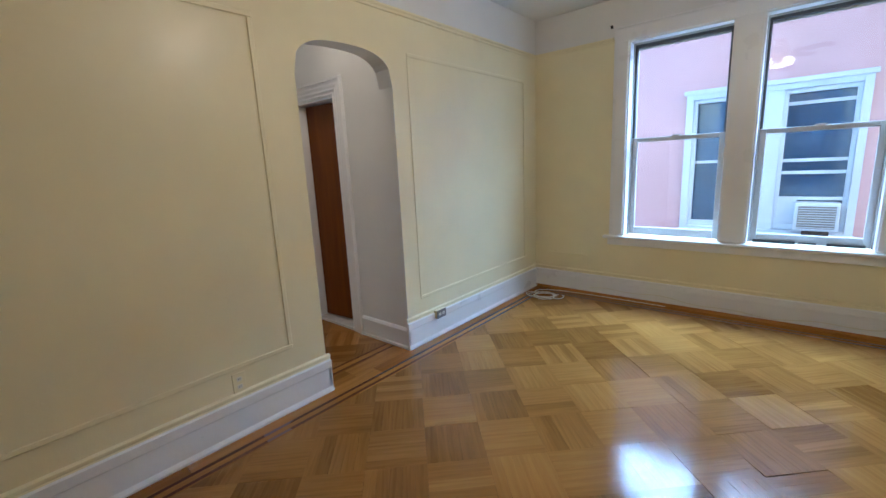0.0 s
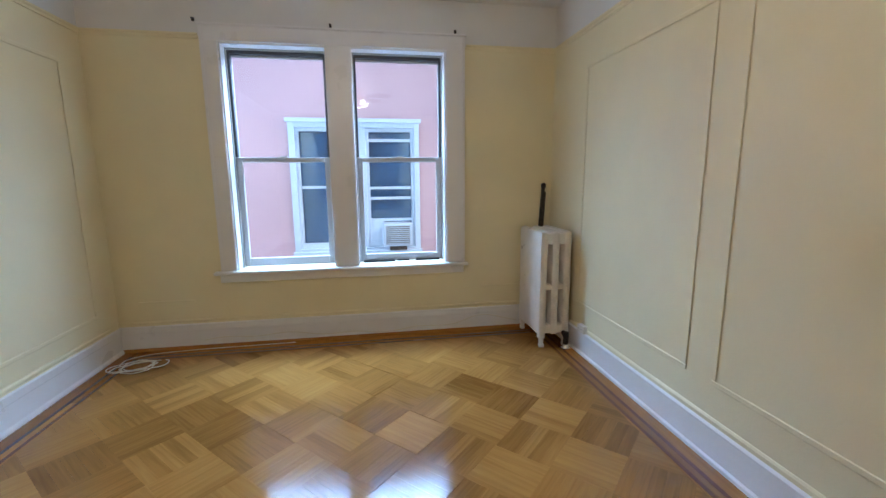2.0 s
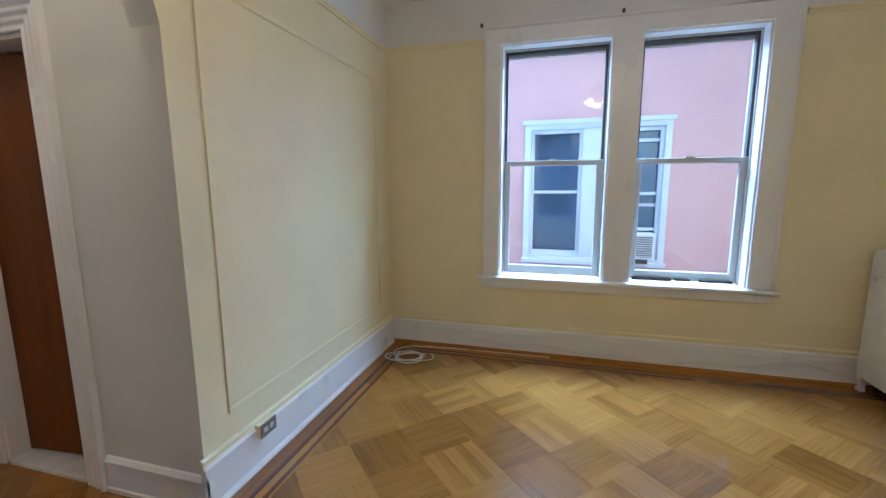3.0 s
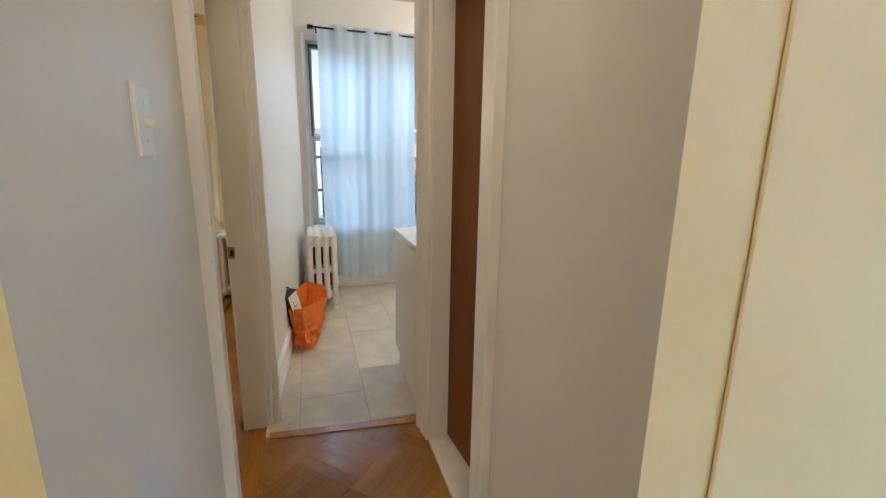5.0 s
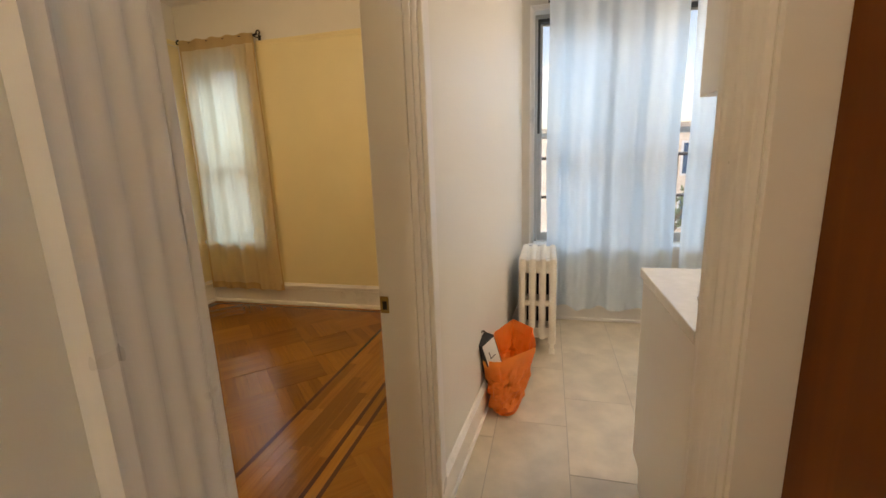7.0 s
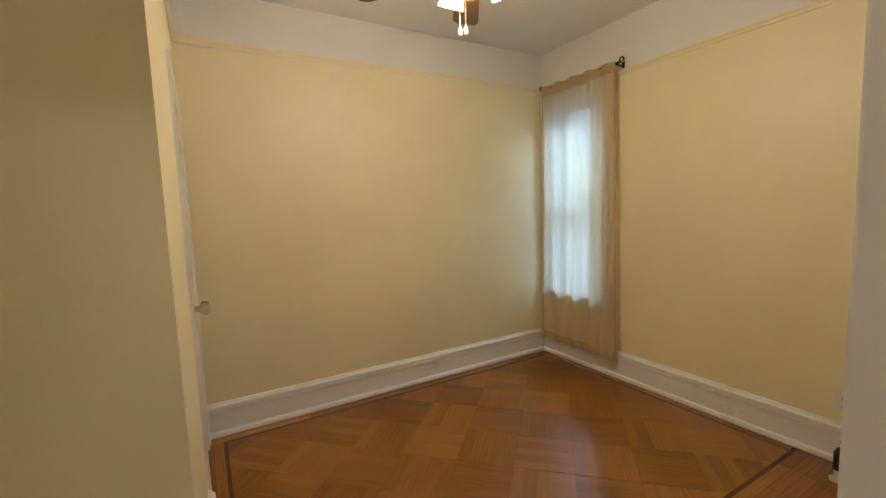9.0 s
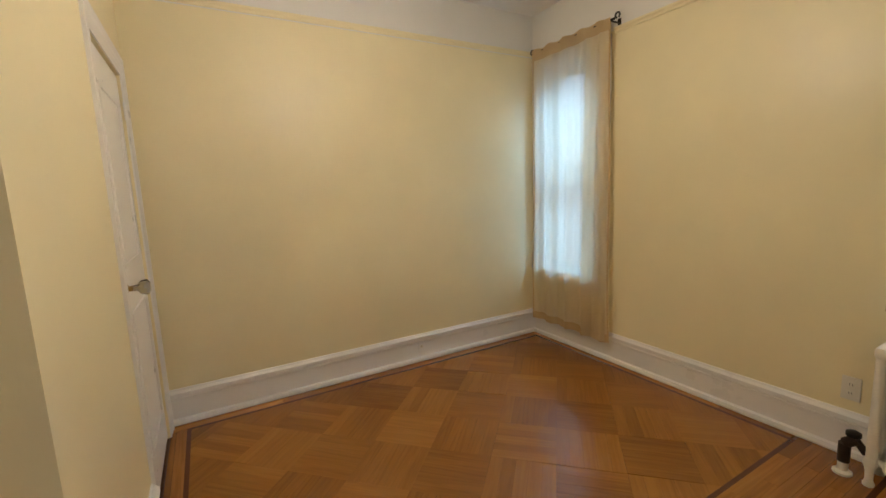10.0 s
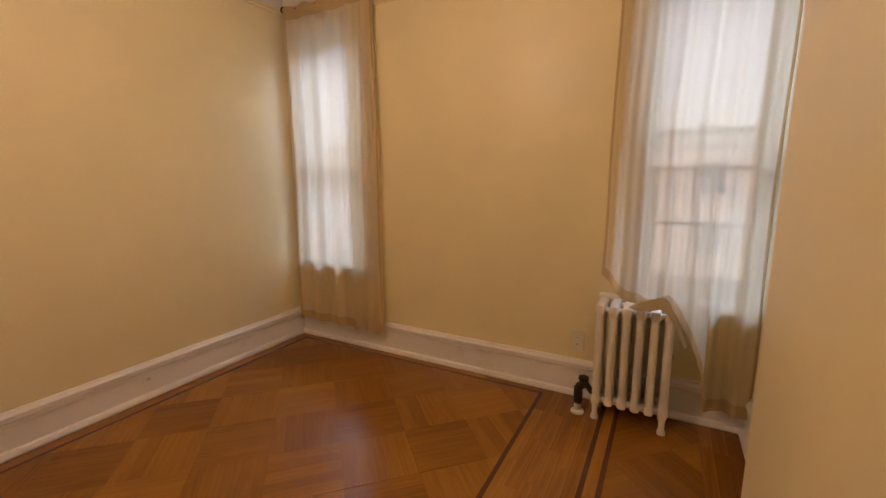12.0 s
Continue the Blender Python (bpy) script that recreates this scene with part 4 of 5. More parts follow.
# ---- radiators ----
def slab_radiator(name, label, cx, cy, length, n, pitch, height, along, valve=False):
    """An old radiator of flat wide sections standing side by side; the slots show on its narrow end."""
    rad = thing(name, label, "radiator", at=(cx, cy, 0))

    def put(bm, u0, u1, v0, v1, z0, z1, bev=0.0):
        r = (cx + u0, cx + u1, cy + v0, cy + v1) if along == "y" else (cx + v0, cx + v1, cy + u0, cy + u1)
        return box(bm, *r, z0, z1, bevel=bev)
    half = n * pitch / 2
    for k in range(n):
        u = -half + pitch * (k + 0.5)
        t = pitch * 0.37
        bm = bmesh.new()
        put(bm, u - t, u + t, -length / 2, length / 2, 0.10, height, min(0.034, t * 0.92))
        part("section", bm, RADWHITE, rad, "", True)
        if k in (0, n - 1):
            for s in (-1, 1):
                bm = bmesh.new()
                for z0, z1, w, o in ((0.0, 0.03, 0.022, 0.012), (0.03, 0.075, 0.018, 0.006), (0.075, 0.13, 0.028, 0.0)):
                    v = s * (length / 2 - 0.035 + o)
                    put(bm, u - w * 0.9, u + w * 0.9, v - w, v + w, z0, z1, 0.006)
                part("foot", bm, RADWHITE, rad, "", True)
    # black fillers between the sections, coloured as the shade deep in the slots
    for k in range(n - 1):
        u = -half + pitch * (k + 1)
        bm = bmesh.new()
        put(bm, u - pitch * 0.15, u + pitch * 0.15, -length / 2 + 0.15, length / 2 - 0.15, 0.16, height - 0.06)
        part("slot_shade", bm, BLACK, rad, "black filler standing in for shade between the sections")
    for z0, z1 in ((0.115, 0.19), (height * 0.50, height * 0.50 + 0.045), (height - 0.11, height - 0.015)):
        bm = bmesh.new()
        put(bm, -half + pitch * 0.5, half - pitch * 0.5, -length / 2 + 0.012, length / 2 - 0.012, z0, z1, 0.01)
        part("crossing", bm, RADWHITE, rad)
    return rad


r1 = slab_radiator("radiator_cast_iron", "tall white cast-iron radiator with flat sections in the corner", 1.605, 4.315, 0.50, 3, 0.102, 0.98, "y")
bm = rod(bmesh.new(), (1.69, 4.02, 0.10), (1.69, 4.075, 0.12), 0.02)
rod(bm, (1.69, 4.02, 0.04), (1.69, 4.02, 0.14), 0.022)
part("valve", bm, IRON, r1, "dark iron steam valve", True)
part("floor_collar", lathe(bmesh.new(), [(0.04, 0), (0.04, 0.01), (0.026, 0.022), (0.022, 0.04)], (1.69, 4.02, 0.0)), CHROME, r1, "", True)
pole = thing("leaning_pole", "dark bundled window pole leaning behind the radiator", "pole", at=(1.60, 4.55, 0.0))
bm = rod(bmesh.new(), (1.60, 4.555, 0.0), (1.685, 4.575, 1.32), 0.016)
rod(bm, (1.63, 4.555, 0.0), (1.70, 4.575, 1.28), 0.012)
part("shaft", bm, IRON, pole, "", True)
bm = lathe(bmesh.new(), [(0.012, 0), (0.022, 0.01), (0.022, 0.04), (0.010, 0.05)], (1.687, 4.575, 1.31))
part("tip", bm, BLACK, pole)

kr = slab_radiator("kitchen_radiator", "low white cast-iron radiator with slotted end beside the kitchen wall", -5.44, 2.075, 0.52, 4, 0.068, 0.69, "x")

rad = thing("tube_radiator", "white cast-iron tube radiator under the beige curtain", "radiator", at=(-5.75, 1.29, 0))
NT, y0r, y1r, HR = 6, 1.10, 1.48, 0.655
for k in range(NT):
    y = y0r + 0.028 + (y1r - y0r - 0.056) * k / (NT - 1)
    foot = 0.0 if k in (0, NT - 1) else 0.09
    for x in (-5.685, -5.755, -5.825):
        bm = rod(bmesh.new(), (x, y, 0.105), (x, y, HR - 0.04), 0.0195, n=12)
        part("tube", bm, RADWHITE, rad, "", True)
    for z0, z1 in ((0.085, 0.14), (HR - 0.065, HR - 0.01)):
        part("section_head", boxes((-5.848, -5.662, y - 0.024, y + 0.024, z0, z1), bevel=0.016), RADWHITE, rad, "", True)
    if foot == 0.0:
        for x in (-5.685, -5.825):
            part("leg", lathe(bmesh.new(), [(0.020, 0), (0.021, 0.012), (0.014, 0.03), (0.016, 0.07), (0.024, 0.115)], (x, y, 0.0), n=10), RADWHITE, rad, "", True)
for z in (0.115, HR - 0.04):
    for x in (-5.70, -5.81):
        part("connector", rod(bmesh.new(), (x, y0r + 0.02, z), (x, y1r - 0.02, z), 0.016), RADWHITE, rad, "", True)
part("air_vent", lathe(bmesh.new(), [(0.008, 0), (0.008, 0.02), (0.015, 0.024), (0.015, 0.05), (0.006, 0.056)], (-5.75, y1r - 0.012, 0.36), "Z"), CHROME, rad, "small chrome air vent", True)
val = thing("radiator_valve", "dark angled steam valve rising from the floor", "valve", at=(-5.70, 1.035, 0))
bm = rod(bmesh.new(), (-5.70, 1.035, 0.06), (-5.70, 1.035, 0.15), 0.024)
rod(bm, (-5.70, 1.035, 0.15), (-5.705, 1.075, 0.185), 0.024)
rod(bm, (-5.705, 1.07, 0.18), (-5.71, 1.106, 0.13), 0.016)
part("body", bm, IRON, val, "", True)
part("handle", lathe(bmesh.new(), [(0.012, 0), (0.028, 0.006), (0.028, 0.022), (0.014, 0.03)], (-5.705, 1.06, 0.19)), BLACK, val, "black round handle", True)
part("collar", lathe(bmesh.new(), [(0.036, 0), (0.036, 0.01), (0.02, 0.018), (0.019, 0.07)], (-5.70, 1.035, 0)), PLASTIC, val, "pale pipe collar", True)


# ---- curtains ----
def curtain(name, label, y0, y1, x, top, bottom, folds, depth, material, hem=None, lift=None, seed=1, gather=0.0, head=0.0, scallop=0.0):
    """A hanging cloth with irregular folds; lift(u) gives its lower edge where it is caught up."""
    rnd = random.Random(seed)
    ph = [rnd.uniform(0, 6.3) for _ in range(4)]
    nu, nv = 110, 36
    cur = thing(name, label, "curtain", at=(x, (y0 + y1) / 2, top))
    bm = bmesh.new()
    grid = []
    for j in range(nv + 1):
        v = j / nv
        row = []
        for i in range(nu + 1):
            u = i / nu
            zb = lift(u) if lift else bottom + scallop * (0.5 + 0.5 * math.sin(2 * math.pi * folds * 0.9 * u + ph[2])) ** 2
            z = top + (zb - top) * v
            a = depth * (0.55 + 0.45 * v)
            d = a * (math.sin(2 * math.pi * folds * u + ph[0] + 0.5 * math.sin(5 * u + ph[1])) + 0.35 * math.sin(2 * math.pi * folds * 2.3 * u + ph[2] + v))
            y = y0 + (y1 - y0) * u + gather * v * v * (0.5 - u) + 0.006 * math.sin(9 * v + ph[3])
            out = 0.0
            if lift and zb > bottom + 0.05:
                out = 0.16 * max(0, v - 0.55) / 0.45
            row.append(bm.verts.new((x + d + out, y, z + 0.004 * math.sin(folds * 6.28 * u) * v)))
        grid.append(row)
    for j in range(nv):
        for i in range(nu):
            f = bm.faces.new((grid[j][i], grid[j][i + 1], grid[j + 1][i + 1], grid[j + 1][i]))
            f.material_index = 1 if hem and (i < 2 or i > nu - 3 or j > nv - 2) else 0
    part("cloth", bm, [material, hem or material], cur, "", True)
    if hem:
        bm = bmesh.new()
        if head:
            g = []
            for i in range(nu + 1):
                u = i / nu
                d = depth * 0.55 * math.sin(2 * math.pi * folds * u + ph[0] + 0.5 * math.sin(5 * u + ph[1]))
                y = y0 + (y1 - y0) * u
                g.append((bm.verts.new((x + 0.6 * d + 0.016, y, top + 0.012 + 0.006 * math.sin(31 * u))), bm.verts.new((x + 0.8 * d + 0.010, y, top - head))))
            for p, q in zip(g, g[1:]):
                bm.faces.new((p[0], q[0], q[1], p[1]))
            part("heading", bm, hem, cur, "gathered curtain heading", True)
        else:
            bm.free()
    return cur


def curtain_rod(name, label, x, y0, y1, z, brackets, finial, wall):
    r = thing(name, label, "curtain rod", at=(x, y0, z))
    part("rod", rod(bmesh.new(), (x, y0, z), (x, y1, z), 0.009), BLACK, r, "", True)
    for y, s in ((y0, -1), (y1, 1)):
        if finial == 1:
            bm = bmesh.new()
            for k in range(9):
                a0, a1 = radians(250 - 35 * k), radians(250 - 35 * (k + 1))
                rod(bm, (x, y + s * (0.022 + 0.018 * math.cos(a0)), z + 0.014 + 0.018 * math.sin(a0)), (x, y + s * (0.022 + 0.018 * math.cos(a1)), z + 0.014 + 0.018 * math.sin(a1)), 0.006, n=8)
            part("curl", bm, BLACK, r, "curled rod end", True)
            continue
        bm = lathe(bmesh.new(), [(0.010, 0), (0.020, 0.006), (0.020, 0.014), (0.012, 0.02), (0.022, 0.03), (0.022, 0.045), (0.012, 0.055)], (x, y, z), "Y")
        if s < 0:
            bmesh.ops.rotate(bm, verts=bm.verts[:], cent=(x, y, z), matrix=Matrix.Rotation(math.pi, 3, "Z"))
        part("finial", bm, BLACK, r, "", True)
    for y in brackets:
        bm = rod(bmesh.new(), (wall, y, z - 0.01), (x, y, z - 0.01), 0.006)
        box(bm, min(wall, wall + 0.006), max(wall, wall + 0.006), y - 0.012, y + 0.012, z - 0.045, z + 0.02)
        part("bracket", bm, BLACK, r)
    return r


XC = XO + 0.085
curtain_rod("bedroom_curtain_rod", "thin black curtain rod with hooked ends", XC, -1.17, -0.36, 2.50, (-1.13, -0.385), 1, XO)
curtain("bedroom_curtain", "sheer beige curtain hanging to the floor in the corner", -1.17, -0.385, XC, 2.505, 0.17, 4.2, 0.020, BEIGE, HEM, seed=3, head=0.075, gather=-0.05)
curtain_fold = bpy.data.objects["bedroom_curtain"]
bm = bmesh.new()
fold = []
for j in range(31):
    v = j / 30
    fold.append([bm.verts.new((XC + 0.028 + 0.010 * math.sin(9 * u + 1.2) + 0.004 * math.sin(21 * u + 3 * v), -0.585 + 0.195 * u - 0.02 * v * (1 - u), 2.43 - (2.43 - 0.18) * v)) for u in (i / 24 for i in range(25))])
for p, q in zip(fold, fold[1:]):
    for i in range(24):
        bm.faces.new((p[i], p[i + 1], q[i + 1], q[i]))
part("folded_edge", bm, BEIGE, curtain_fold, "doubled edge of the curtain", True)
curtain_rod("window_curtain_rod", "thin black curtain rod above the radiator window", XC, 1.13, 1.815, 2.50, (1.15, 1.80), 1, XO)


def caught(u):
    if u < 0.44:
        return 0.81 - 0.30 * u - 0.07 * math.sin(math.pi * u / 0.44)
    if u < 0.66:
        return 0.678 - 0.30 * ((u - 0.44) / 0.22) ** 1.6
    s = min(1, (u - 0.66) / 0.06)
    return 0.378 - 0.26 * s * s * (3 - 2 * s)


caught_cloth = curtain("caught_curtain", "sheer beige curtain caught up over the radiator top", 1.12, 1.825, XC, 2.505, 0.20, 5.0, 0.02, BEIGE, HEM, lift=caught, seed=5, head=0.075)

bm = bmesh.new()
lip = []
for i in range(25):
    u = 0.24 + 0.36 * i / 24
    y, z, h = 1.09 + 0.71 * u, caught(u), 0.055 * math.sin(math.pi * i / 24) ** 0.8
    lip.append([bm.verts.new((XC + 0.195 + 0.012 * math.sin(3 + 14 * u) - 0.03 * v * v, y + 0.01 * v, z - 0.004 + h * v)) for v in (0.0, 0.35, 0.7, 1.0)])
for p, q in zip(lip, lip[1:]):
    for j in range(3):
        bm.faces.new((p[j], q[j], q[j + 1], p[j + 1]))
part("turned_hem", bm, HEM, caught_cloth, "turned-over brown hem", True)

kx = XO + 0.10
curtain_rod("kitchen_curtain_rod", "black curtain rod with cylinder finials", kx, 2.10, 3.44, 2.51, (2.13, 3.42), 2, XO)
for n, (p0, p1), sd in (("kitchen_curtain", (2.125, 3.05), 7), ("kitchen_curtain", (3.10, 3.44), 8)):
    c = curtain(n, "sheer white grommet curtain before the kitchen window", p0, p1, kx, 2.545, 0.115, 3.5 * (p1 - p0) / 0.86, 0.032, SHEER, seed=sd, scallop=0.055)
    k = int(9 * (p1 - p0) / 0.86)
    for i in range(k):
        y = p0 + (p1 - p0) * (i + 0.5) / k
        bm = bmesh.new()
        for q in range(14):
            a, b2 = 2 * math.pi * q / 14, 2 * math.pi * (q + 1) / 14
            rod(bm, (kx + 0.022 * math.cos(a), y, 2.51 + 0.022 * math.sin(a)), (kx + 0.022 * math.cos(b2), y, 2.51 + 0.022 * math.sin(b2)), 0.004, n=5)
        part("grommet", bm, CHROME, c, "chrome ring")

# ---- kitchen ----
base = thing("base_cabinet", "white kitchen base cabinet with a plain end panel", "cabinet", at=(-3.78, 2.52, 0))
part("body", boxes((-4.05, -3.455, 2.525, 4.55, 0.10, 0.875), bevel=0.002), CAB, base)
part("end_panel", boxes((-4.07, -3.455, 2.503, 2.522, 0.12, 0.875), bevel=0.002), CAB, base)
part("toe_kick", boxes((-4.0, -3.455, 2.515, 4.55, 0.0, 0.10)), CAB, base)
for i in range(3):
    part("cabinet_door", boxes((-4.07, -4.052, 2.53 + i * 0.67, 3.19 + i * 0.67, 0.13, 0.865), bevel=0.003), CAB, base)
top = tagged(link_mesh("worktop", boxes((-4.095, -3.455, 2.495, 4.56, 0.878, 0.915), bevel=0.004), QUARTZ), "white stone kitchen worktop with a polished edge", "worktop")
upper = thing("wall_cabinet", "white kitchen wall cabinet above the worktop", "cabinet", at=(-3.6, 2.6, 1.45))
part("body", boxes((-3.78, -3.455, 2.56, 4.5, 1.50, 2.35), bevel=0.002), CAB, upper)
for i in range(3):
    part("cabinet_door", boxes((-3.80, -3.782, 2.565 + i * 0.65, 3.21 + i * 0.65, 1.505, 2.345), bevel=0.003), CAB, upper)
hob = thing("cooktop", "black cooktop set on the worktop", "cooktop", at=(-3.75, 3.0, 0.916))
part("plate", boxes((-4.03, -3.52, 2.75, 3.30, 0.9165, 0.925), bevel=0.003), BOXBLACK, hob)
paper = tagged(link_mesh("leaflet", boxes((-3.72, -3.55, 2.58, 2.70, 0.916, 0.922), bevel=0.001), PAPER), "white leaflet lying on the worktop", "leaflet")

bag = thing("orange_bag", "crumpled orange plastic shopping bag standing open on the tiles", "bag", at=(-4.56, 1.93, 0))
RIM = [(-4.36, 1.822, 0.325), (-4.38, 1.91, 0.315), (-4.55, 2.085, 0.335), (-4.73, 2.06, 0.37), (-4.83, 1.94, 0.38), (-4.66, 1.85, 0.36)]


def bag_point(i, n, v, shrink=1.0):
    """The bag's side at turn i of n and height v: a folded polygon at the rim, a crushed bundle at the foot."""
    f = i / n * len(RIM)
    k, w = int(f) % len(RIM), f - int(f)
    p = Vector(RIM[k]).lerp(Vector(RIM[(k + 1) % len(RIM)]), w)
    a = 2 * math.pi * (i / n) - 0.9
    q = Vector((-4.50 + 0.115 * math.cos(a), 1.925 + 0.075 * math.sin(a), 0.006))
    g = v ** 0.72
    out = q.lerp(p, g)
    out.z = 0.006 + (p.z - 0.006) * v
    c = Vector((-4.57, 1.935, out.z))
    crush = max(0.0, 1.0 - v * 1.25)
    d = noise.noise(Vector((out.x * 14, out.y * 14, out.z * 17))) + 0.7 * noise.noise(Vector((out.x * 33, out.y * 33, out.z * 40 + 5)))
    return c + (out - c) * (1 + d * (0.04 + 0.30 * crush * min(1, v * 6))) * shrink


bm = bmesh.new()
nb, nv = 72, 26
rings = [[bm.verts.new(bag_point(i, nb, j / nv)) for i in range(nb)] for j in range(nv + 1)]
for p, q in zip(rings, rings[1:]):
    for i in range(nb):
        bm.faces.new((p[i], p[(i + 1) % nb], q[(i + 1) % nb], q[i]))
bm.faces.new(list(reversed(rings[0])))
sack = part("sack", bm, ORANGE, bag)
solid = sack.modifiers.new("thick", "SOLIDIFY")
solid.thickness = 0.002
bm = bmesh.new()
band = [[bm.verts.new(bag_point(i, nb, v, 1.012)) for i in range(nb)] for v in (0.93, 1.0, 1.012)]
for p, q in zip(band, band[1:]):
    for i in range(nb):
        bm.faces.new((p[i], p[(i + 1) % nb], q[(i + 1) % nb], q[i]))
part("rim_band", bm, ORANGERIM, bag, "folded bright orange rim")
bm = bmesh.new()
lower, upper = bag_point(13, nb, 0.30, 1.02), bag_point(11, nb, 0.95, 1.02)
for dx in (0.0, 0.012):
    rod(bm, lower + Vector((dx, dx * 0.6, 0)), upper + Vector((dx, dx * 0.6, 0)), 0.0022, n=6)
part("seam", bm, ORANGE, bag)
part("contents", boxes((-4.60, -4.50, 1.90, 1.97, 0.02, 0.14), bevel=0.02), PAPER, bag)
bx = thing("black_box", "black carton with a white printed face standing in the bag", "box", at=(-4.50, 1.875, 0.15))
m = pose(-4.47, 1.885, 0.15, 0, 20, -35)
bm = boxes((-0.05, 0.05, -0.03, 0.03, 0.0, 0.31), bevel=0.002)
bmesh.ops.transform(bm, verts=bm.verts[:], matrix=m)
part("carton", bm, BOXBLACK, bx)
bm = boxes((-0.044, 0.046, 0.0305, 0.032, 0.03, 0.302))
bmesh.ops.transform(bm, verts=bm.verts[:], matrix=m)
part("label", bm, PAPER, bx, "white printed label")
bm = boxes((-0.02, 0.02, 0.0325, 0.0332, 0.20, 0.206), (0.014, 0.02, 0.0325, 0.0332, 0.206, 0.245))
bmesh.ops.transform(bm, verts=bm.verts[:], matrix=m)
part("print", bm, GREY, bx, "grey printed mark")
bm = bmesh.new()
for k in range(10):
    a0, a1 = math.pi * k / 10, math.pi * (k + 1) / 10
    rod(bm, (0.03 * math.cos(a0) - 0.01, -0.02, 0.31 + 0.028 * math.sin(a0)), (0.03 * math.cos(a1) - 0.01, -0.02, 0.31 + 0.028 * math.sin(a1)), 0.006, n=6)
bmesh.ops.transform(bm, verts=bm.verts[:], matrix=m)
part("handle", bm, BARK, bx, "brown carrying loop")


# ---- ceiling fans ----
def fan(name, label, x, y, turn, zb, lampdrop, chains):
    f = thing(name, label, "ceiling fan", at=(x, y, H))
    part("canopy", lathe(bmesh.new(), [(0.065, H), (0.06, H - 0.04), (0.02, H - 0.06), (0.014, zb + 0.12)], (x, y, 0)), BRASS, f, "", True)
    part("motor", lathe(bmesh.new(), [(0.03, zb + 0.13), (0.10, zb + 0.10), (0.115, zb + 0.03), (0.09, zb - 0.03), (0.05, zb - 0.06), (0.045, zb - 0.12)], (x, y, 0)), BRASS, f, "aged brass motor housing", True)
    for k in range(5):
        a = radians(turn + 72 * k)
        bm = bmesh.new()
        out = [(0.17, -0.045), (0.26, -0.06), (0.52, -0.07), (0.555, -0.05), (0.565, 0.0), (0.555, 0.05), (0.52, 0.07), (0.26, 0.06), (0.17, 0.045)]
        prism(bm, out, -0.004, 0.004)
        bmesh.ops.transform(bm, verts=bm.verts[:], matrix=Matrix.Translation((x, y, zb)) @ Matrix.Rotation(a, 4, "Z") @ Matrix.Rotation(radians(10), 4, "X"))
        blade = part("blade", bm, BLADE, f, "dark brown wooden blade")
        bm = boxes((0.09, 0.19, -0.018, 0.018, -0.012, -0.005))
        bmesh.ops.transform(bm, verts=bm.verts[:], matrix=Matrix.Translation((x, y, zb)) @ Matrix.Rotation(a, 4, "Z"))
        part("blade_arm", bm, BRASS, f)
    for k in range(3):
        a = radians(30 + 120 * k)
        bm = lathe(bmesh.new(), [(0.022, 0), (0.03, 0.012), (0.045, 0.05), (0.06, 0.085), (0.062, 0.09)], (0, 0, 0), "-Z", 16)
        bmesh.ops.transform(bm, verts=bm.verts[:], matrix=Matrix.Translation((x + 0.105 * math.cos(a), y + 0.105 * math.sin(a), zb - lampdrop)) @ Matrix.Rotation(a, 4, "Z") @ Matrix.Rotation(radians(-30), 4, "Y"))
        part("shade", bm, BULB, f, "lit frosted glass shade", True).visible_shadow = False
    for dx, dy, z in chains:
        c = part("pull_chain", rod(bmesh.new(), (x + dx, y + dy, zb - 0.12), (x + dx, y + dy, z + 0.03), 0.0018, n=6), BRASS, f)
        part("pull", lathe(bmesh.new(), [(0.004, 0.03), (0.009, 0.02), (0.010, 0.0), (0.006, -0.006)], (x + dx, y + dy, z), n=10), BLADE if "living" in name else PLASTIC, c, "", True)
    return f


fan("living_ceiling_fan", "ceiling fan with dark wooden blades and lit shades", *LIVING_FAN, 20, 2.66, 0.06, ((-0.005, -0.03, 1.945), (0.032, -0.03, 1.92)))
fan("bedroom_ceiling_fan", "ceiling fan with dark wooden blades and lit shades", *BED_FAN, 22, 2.47, 0.03, ((0.0, -0.03, 2.21), (0.03, -0.03, 2.20)))
# dome fittings made up for the added hall and kitchen bulbs, out of view
for n, x, y in (("hall_ceiling_light", -2.2, 2.1), ("kitchen_ceiling_light", -4.6, 3.95)):
    l = thing(n, "unseen lit frosted dome added as fill light", "ceiling light", at=(x, y, H))
    part("base", lathe(bmesh.new(), [(0.09, 0), (0.09, 0.02), (0.075, 0.03)], (x, y, H), "-Z"), CHROME, l, "", True)
    part("dome", lathe(bmesh.new(), [(0.075, 0.03), (0.085, 0.045), (0.07, 0.075), (0.03, 0.09)], (x, y, H), "-Z"), BULB, l, "", True).visible_shadow = False

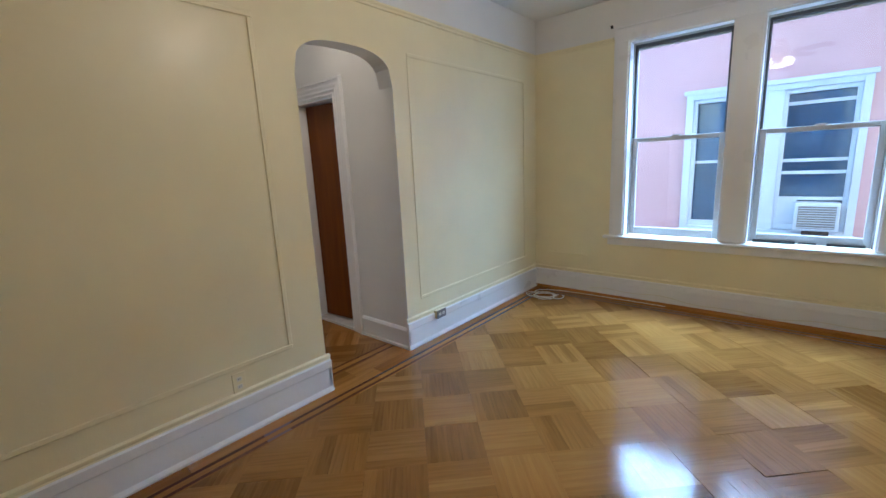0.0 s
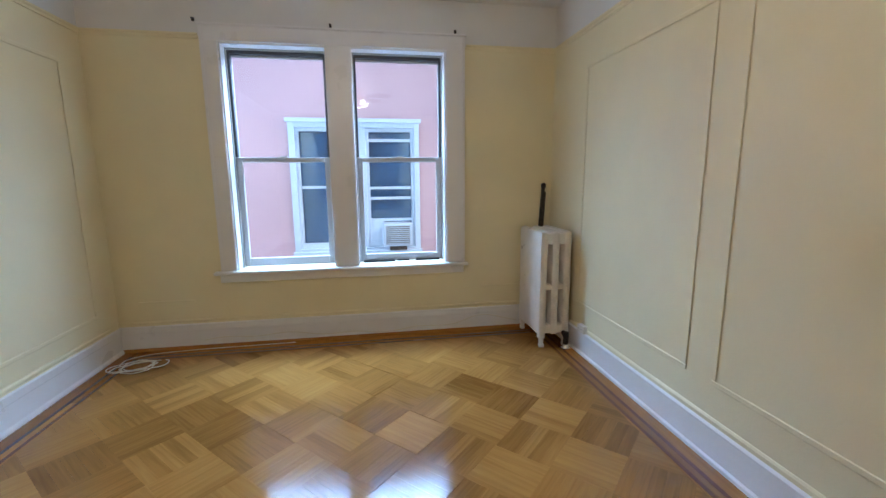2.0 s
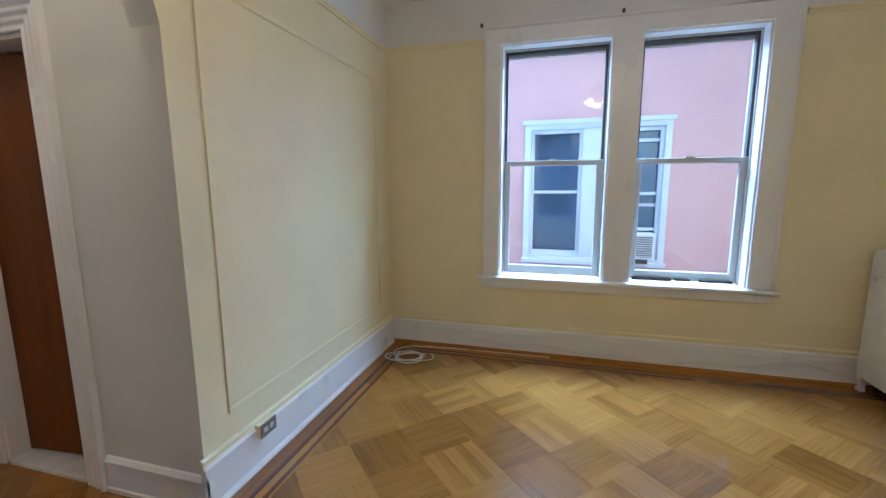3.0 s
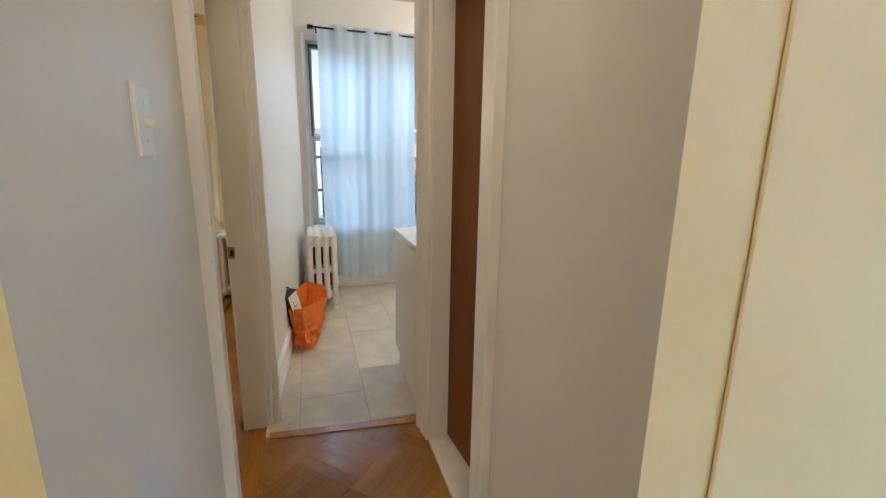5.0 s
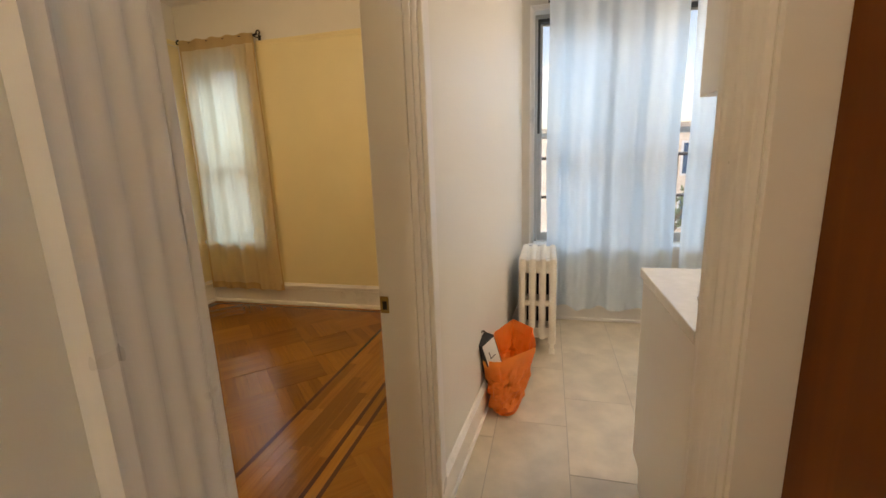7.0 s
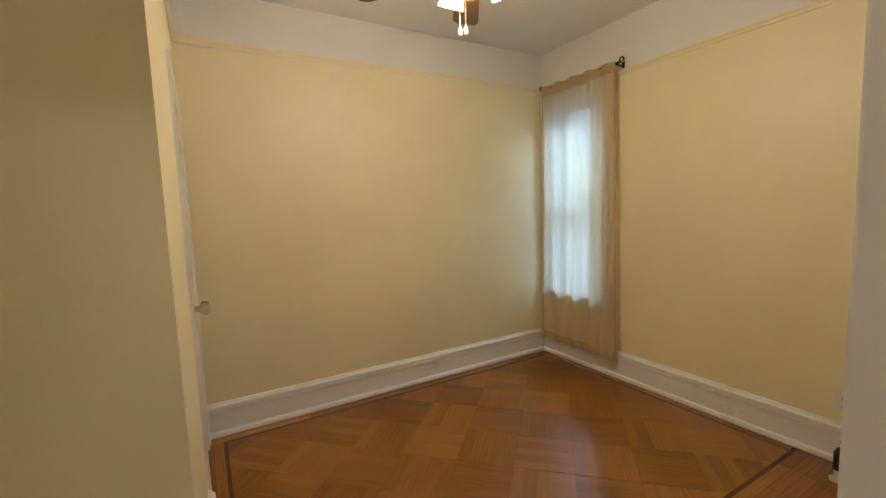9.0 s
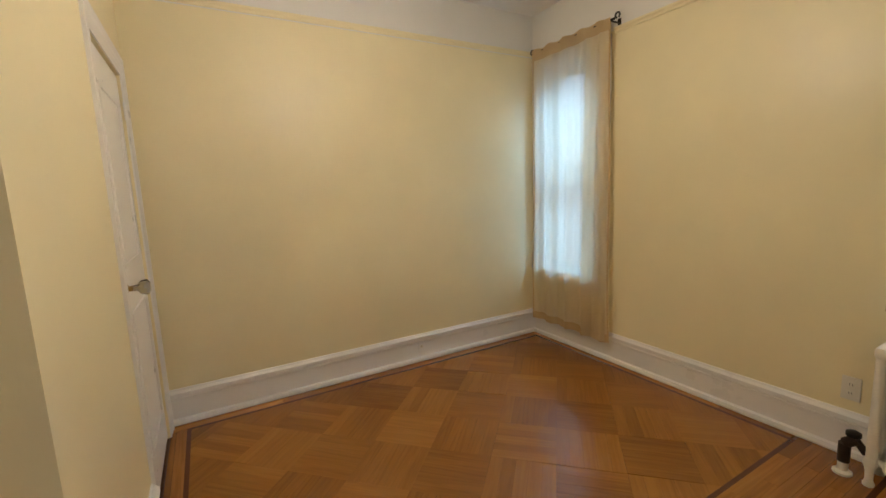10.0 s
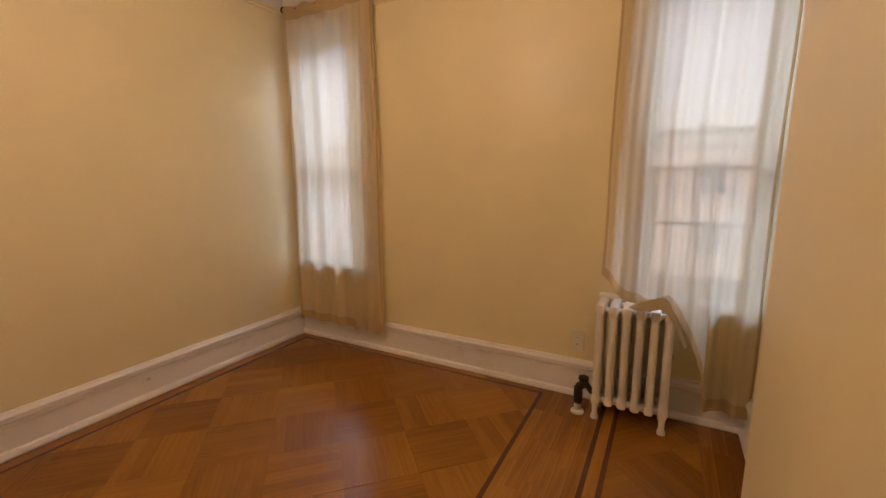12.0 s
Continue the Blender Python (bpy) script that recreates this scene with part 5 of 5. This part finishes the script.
# ---- small things ----
def wall_box(name, label, x, y, z, nx, ny, w, h, d, body, face, sockets):
    """An electric box or plate on a wall with outward normal (nx, ny)."""
    o = thing(name, label, "outlet", at=(x, y, z))
    tx, ty = -ny, nx

    def q(u0, u1, d0, d1, z0, z1, bev=0.0):
        xs = sorted((x + tx * u0 + nx * d0, x + tx * u1 + nx * d1))
        yy = sorted((y + ty * u0 + ny * d0, y + ty * u1 + ny * d1))
        return boxes((*xs, *yy, z + z0, z + z1), bevel=bev)
    part("box", q(-w / 2, w / 2, 0, d, -h / 2, h / 2, 0.003), body, o)
    part("plate", q(-w / 2, w / 2, d, d + 0.004, -h / 2, h / 2, 0.0015), face, o)
    for u, zz in sockets:
        s = part("socket", q(u - 0.014, u + 0.014, d + 0.004, d + 0.006, zz - 0.012, zz + 0.012, 0.001), PLASTIC, o)
        for k in (-0.005, 0.005):
            part("slot", q(u + k - 0.0012, u + k + 0.0012, d + 0.006, d + 0.0066, zz - 0.005, zz + 0.005), BLACK, s)
    return o


wall_box("surface_outlet", "yellow surface outlet box with a grey double socket face", XW + 0.012, 2.845, 0.205, 1, 0, 0.115, 0.07, 0.035, YELLOW, GREY, ((-0.022, 0), (0.022, 0)))
wall_box("painted_outlet", "flush outlet painted over in wall yellow", XW, 1.18, 0.31, 1, 0, 0.07, 0.115, 0.003, YELLOW, YELLOW, ((0, -0.022), (0, 0.022)))
wall_box("small_outlet", "small ivory outlet on the baseboard cap", XE - 0.012, 3.86, 0.225, -1, 0, 0.10, 0.06, 0.03, PLASTIC, PLASTIC, ((-0.02, 0), (0.02, 0)))
wall_box("bedroom_outlet", "ivory double wall outlet beside the radiator", XO, 0.985, 0.34, 1, 0, 0.072, 0.118, 0.003, PLASTIC, PLASTIC, ((0, -0.022), (0, 0.022)))
wall_box("baseboard_outlet", "small white outlet set in the baseboard", -4.66, BS + 0.018, 0.125, 0, 1, 0.05, 0.075, 0.006, TRIM, TRIM, ((0, 0),))

SX = -2.343
sw = thing("light_switch", "white wall switch plate with an ivory toggle", "switch", at=(SX, HS, 1.388))
part("plate", boxes((SX - 0.033, SX + 0.033, HS, HS + 0.007, 1.338, 1.455), bevel=0.003), TRIM, sw)
part("frame", boxes((SX - 0.036, SX + 0.036, HS, HS + 0.003, 1.334, 1.459), bevel=0.001), PLASTIC, sw)
bm = rod(bmesh.new(), (SX, HS + 0.004, 1.400), (SX, HS + 0.013, 1.394), 0.0055, n=12)
bmesh.ops.create_uvsphere(bm, u_segments=12, v_segments=8, radius=0.0075, matrix=Matrix.Translation((SX, HS + 0.014, 1.3935)))
part("toggle", bm, PLASTIC, sw, "ivory toggle")
for z in (1.366, 1.426):
    part("screw", rod(bmesh.new(), (SX, HS + 0.006, z), (SX, HS + 0.0085, z), 0.003), CHROME, sw)

for x in (-1.14, -0.135, 0.87):
    b = thing("rod_bracket", "small black empty curtain rod bracket", "bracket", "brackets above the windows", at=(x, YN, 2.585))
    part("plate", boxes((x - 0.009, x + 0.009, YN - 0.026 - 0.012, YN - 0.026, 2.592, 2.618)), BLACK, b)
    part("hook", rod(bmesh.new(), (x, YN - 0.03, 2.60), (x, YN - 0.065, 2.606), 0.006), BLACK, b)

cable = thing("cable_coil", "loose coil of white cable lying on the parquet in the corner", "cable", at=(-1.66, 4.27, 0))
rnd = random.Random(9)


def wire(points, name="wire"):
    cu = bpy.data.curves.new("wire", "CURVE")
    cu.dimensions, cu.bevel_depth, cu.bevel_resolution = "3D", 0.0035, 2
    sp = cu.splines.new("NURBS")
    sp.points.add(len(points) - 1)
    for q, p in zip(sp.points, points):
        q.co = (*p, 1)
    sp.order_u, sp.use_endpoint_u = 4, True
    cu.materials.append(CABLE)
    tmp = bpy.data.objects.new("tmp", cu)
    me = bpy.data.meshes.new_from_object(tmp)
    bpy.data.objects.remove(tmp)
    new(name, me).parent = cable


for loop in range(6):
    ox, oy, rx, ry = rnd.uniform(-0.05, 0.05), rnd.uniform(-0.04, 0.04), rnd.uniform(0.10, 0.19), rnd.uniform(0.06, 0.12)
    tilt = rnd.uniform(-0.6, 0.6)
    pts = []
    for i in range(14):
        a = 2 * math.pi * i / 13 * rnd.uniform(0.95, 1.05) + loop
        px, py = rx * math.cos(a), ry * math.sin(a)
        pts.append((ox + px * math.cos(tilt) - py * math.sin(tilt), oy + px * math.sin(tilt) + py * math.cos(tilt), 0.004 + 0.003 * loop + 0.004 * (i % 3)))
    wire(pts, "loop")
wire([(-0.14, 0.02, 0.006), (-0.2, 0.12, 0.006), (-0.12, 0.22, 0.006), (0.1, 0.27, 0.006), (0.5, 0.285, 0.006), (1.1, 0.29, 0.006)], "tail")

cable = thing("baseboard_cable", "thin painted cable tacked along the baseboard below the windows", "cable", at=(0, YN - 0.022, 0.07))
pts = []
for i in range(40):
    u = i / 39
    pts.append((-1.3 + 2.75 * u, -0.0015, 0.02 * math.sin(u * 9) + 0.012 * math.sin(u * 31) + (0.05 * math.sin((u - 0.8) / 0.2 * math.pi) if u > 0.8 else 0)))
wire(pts, "run")
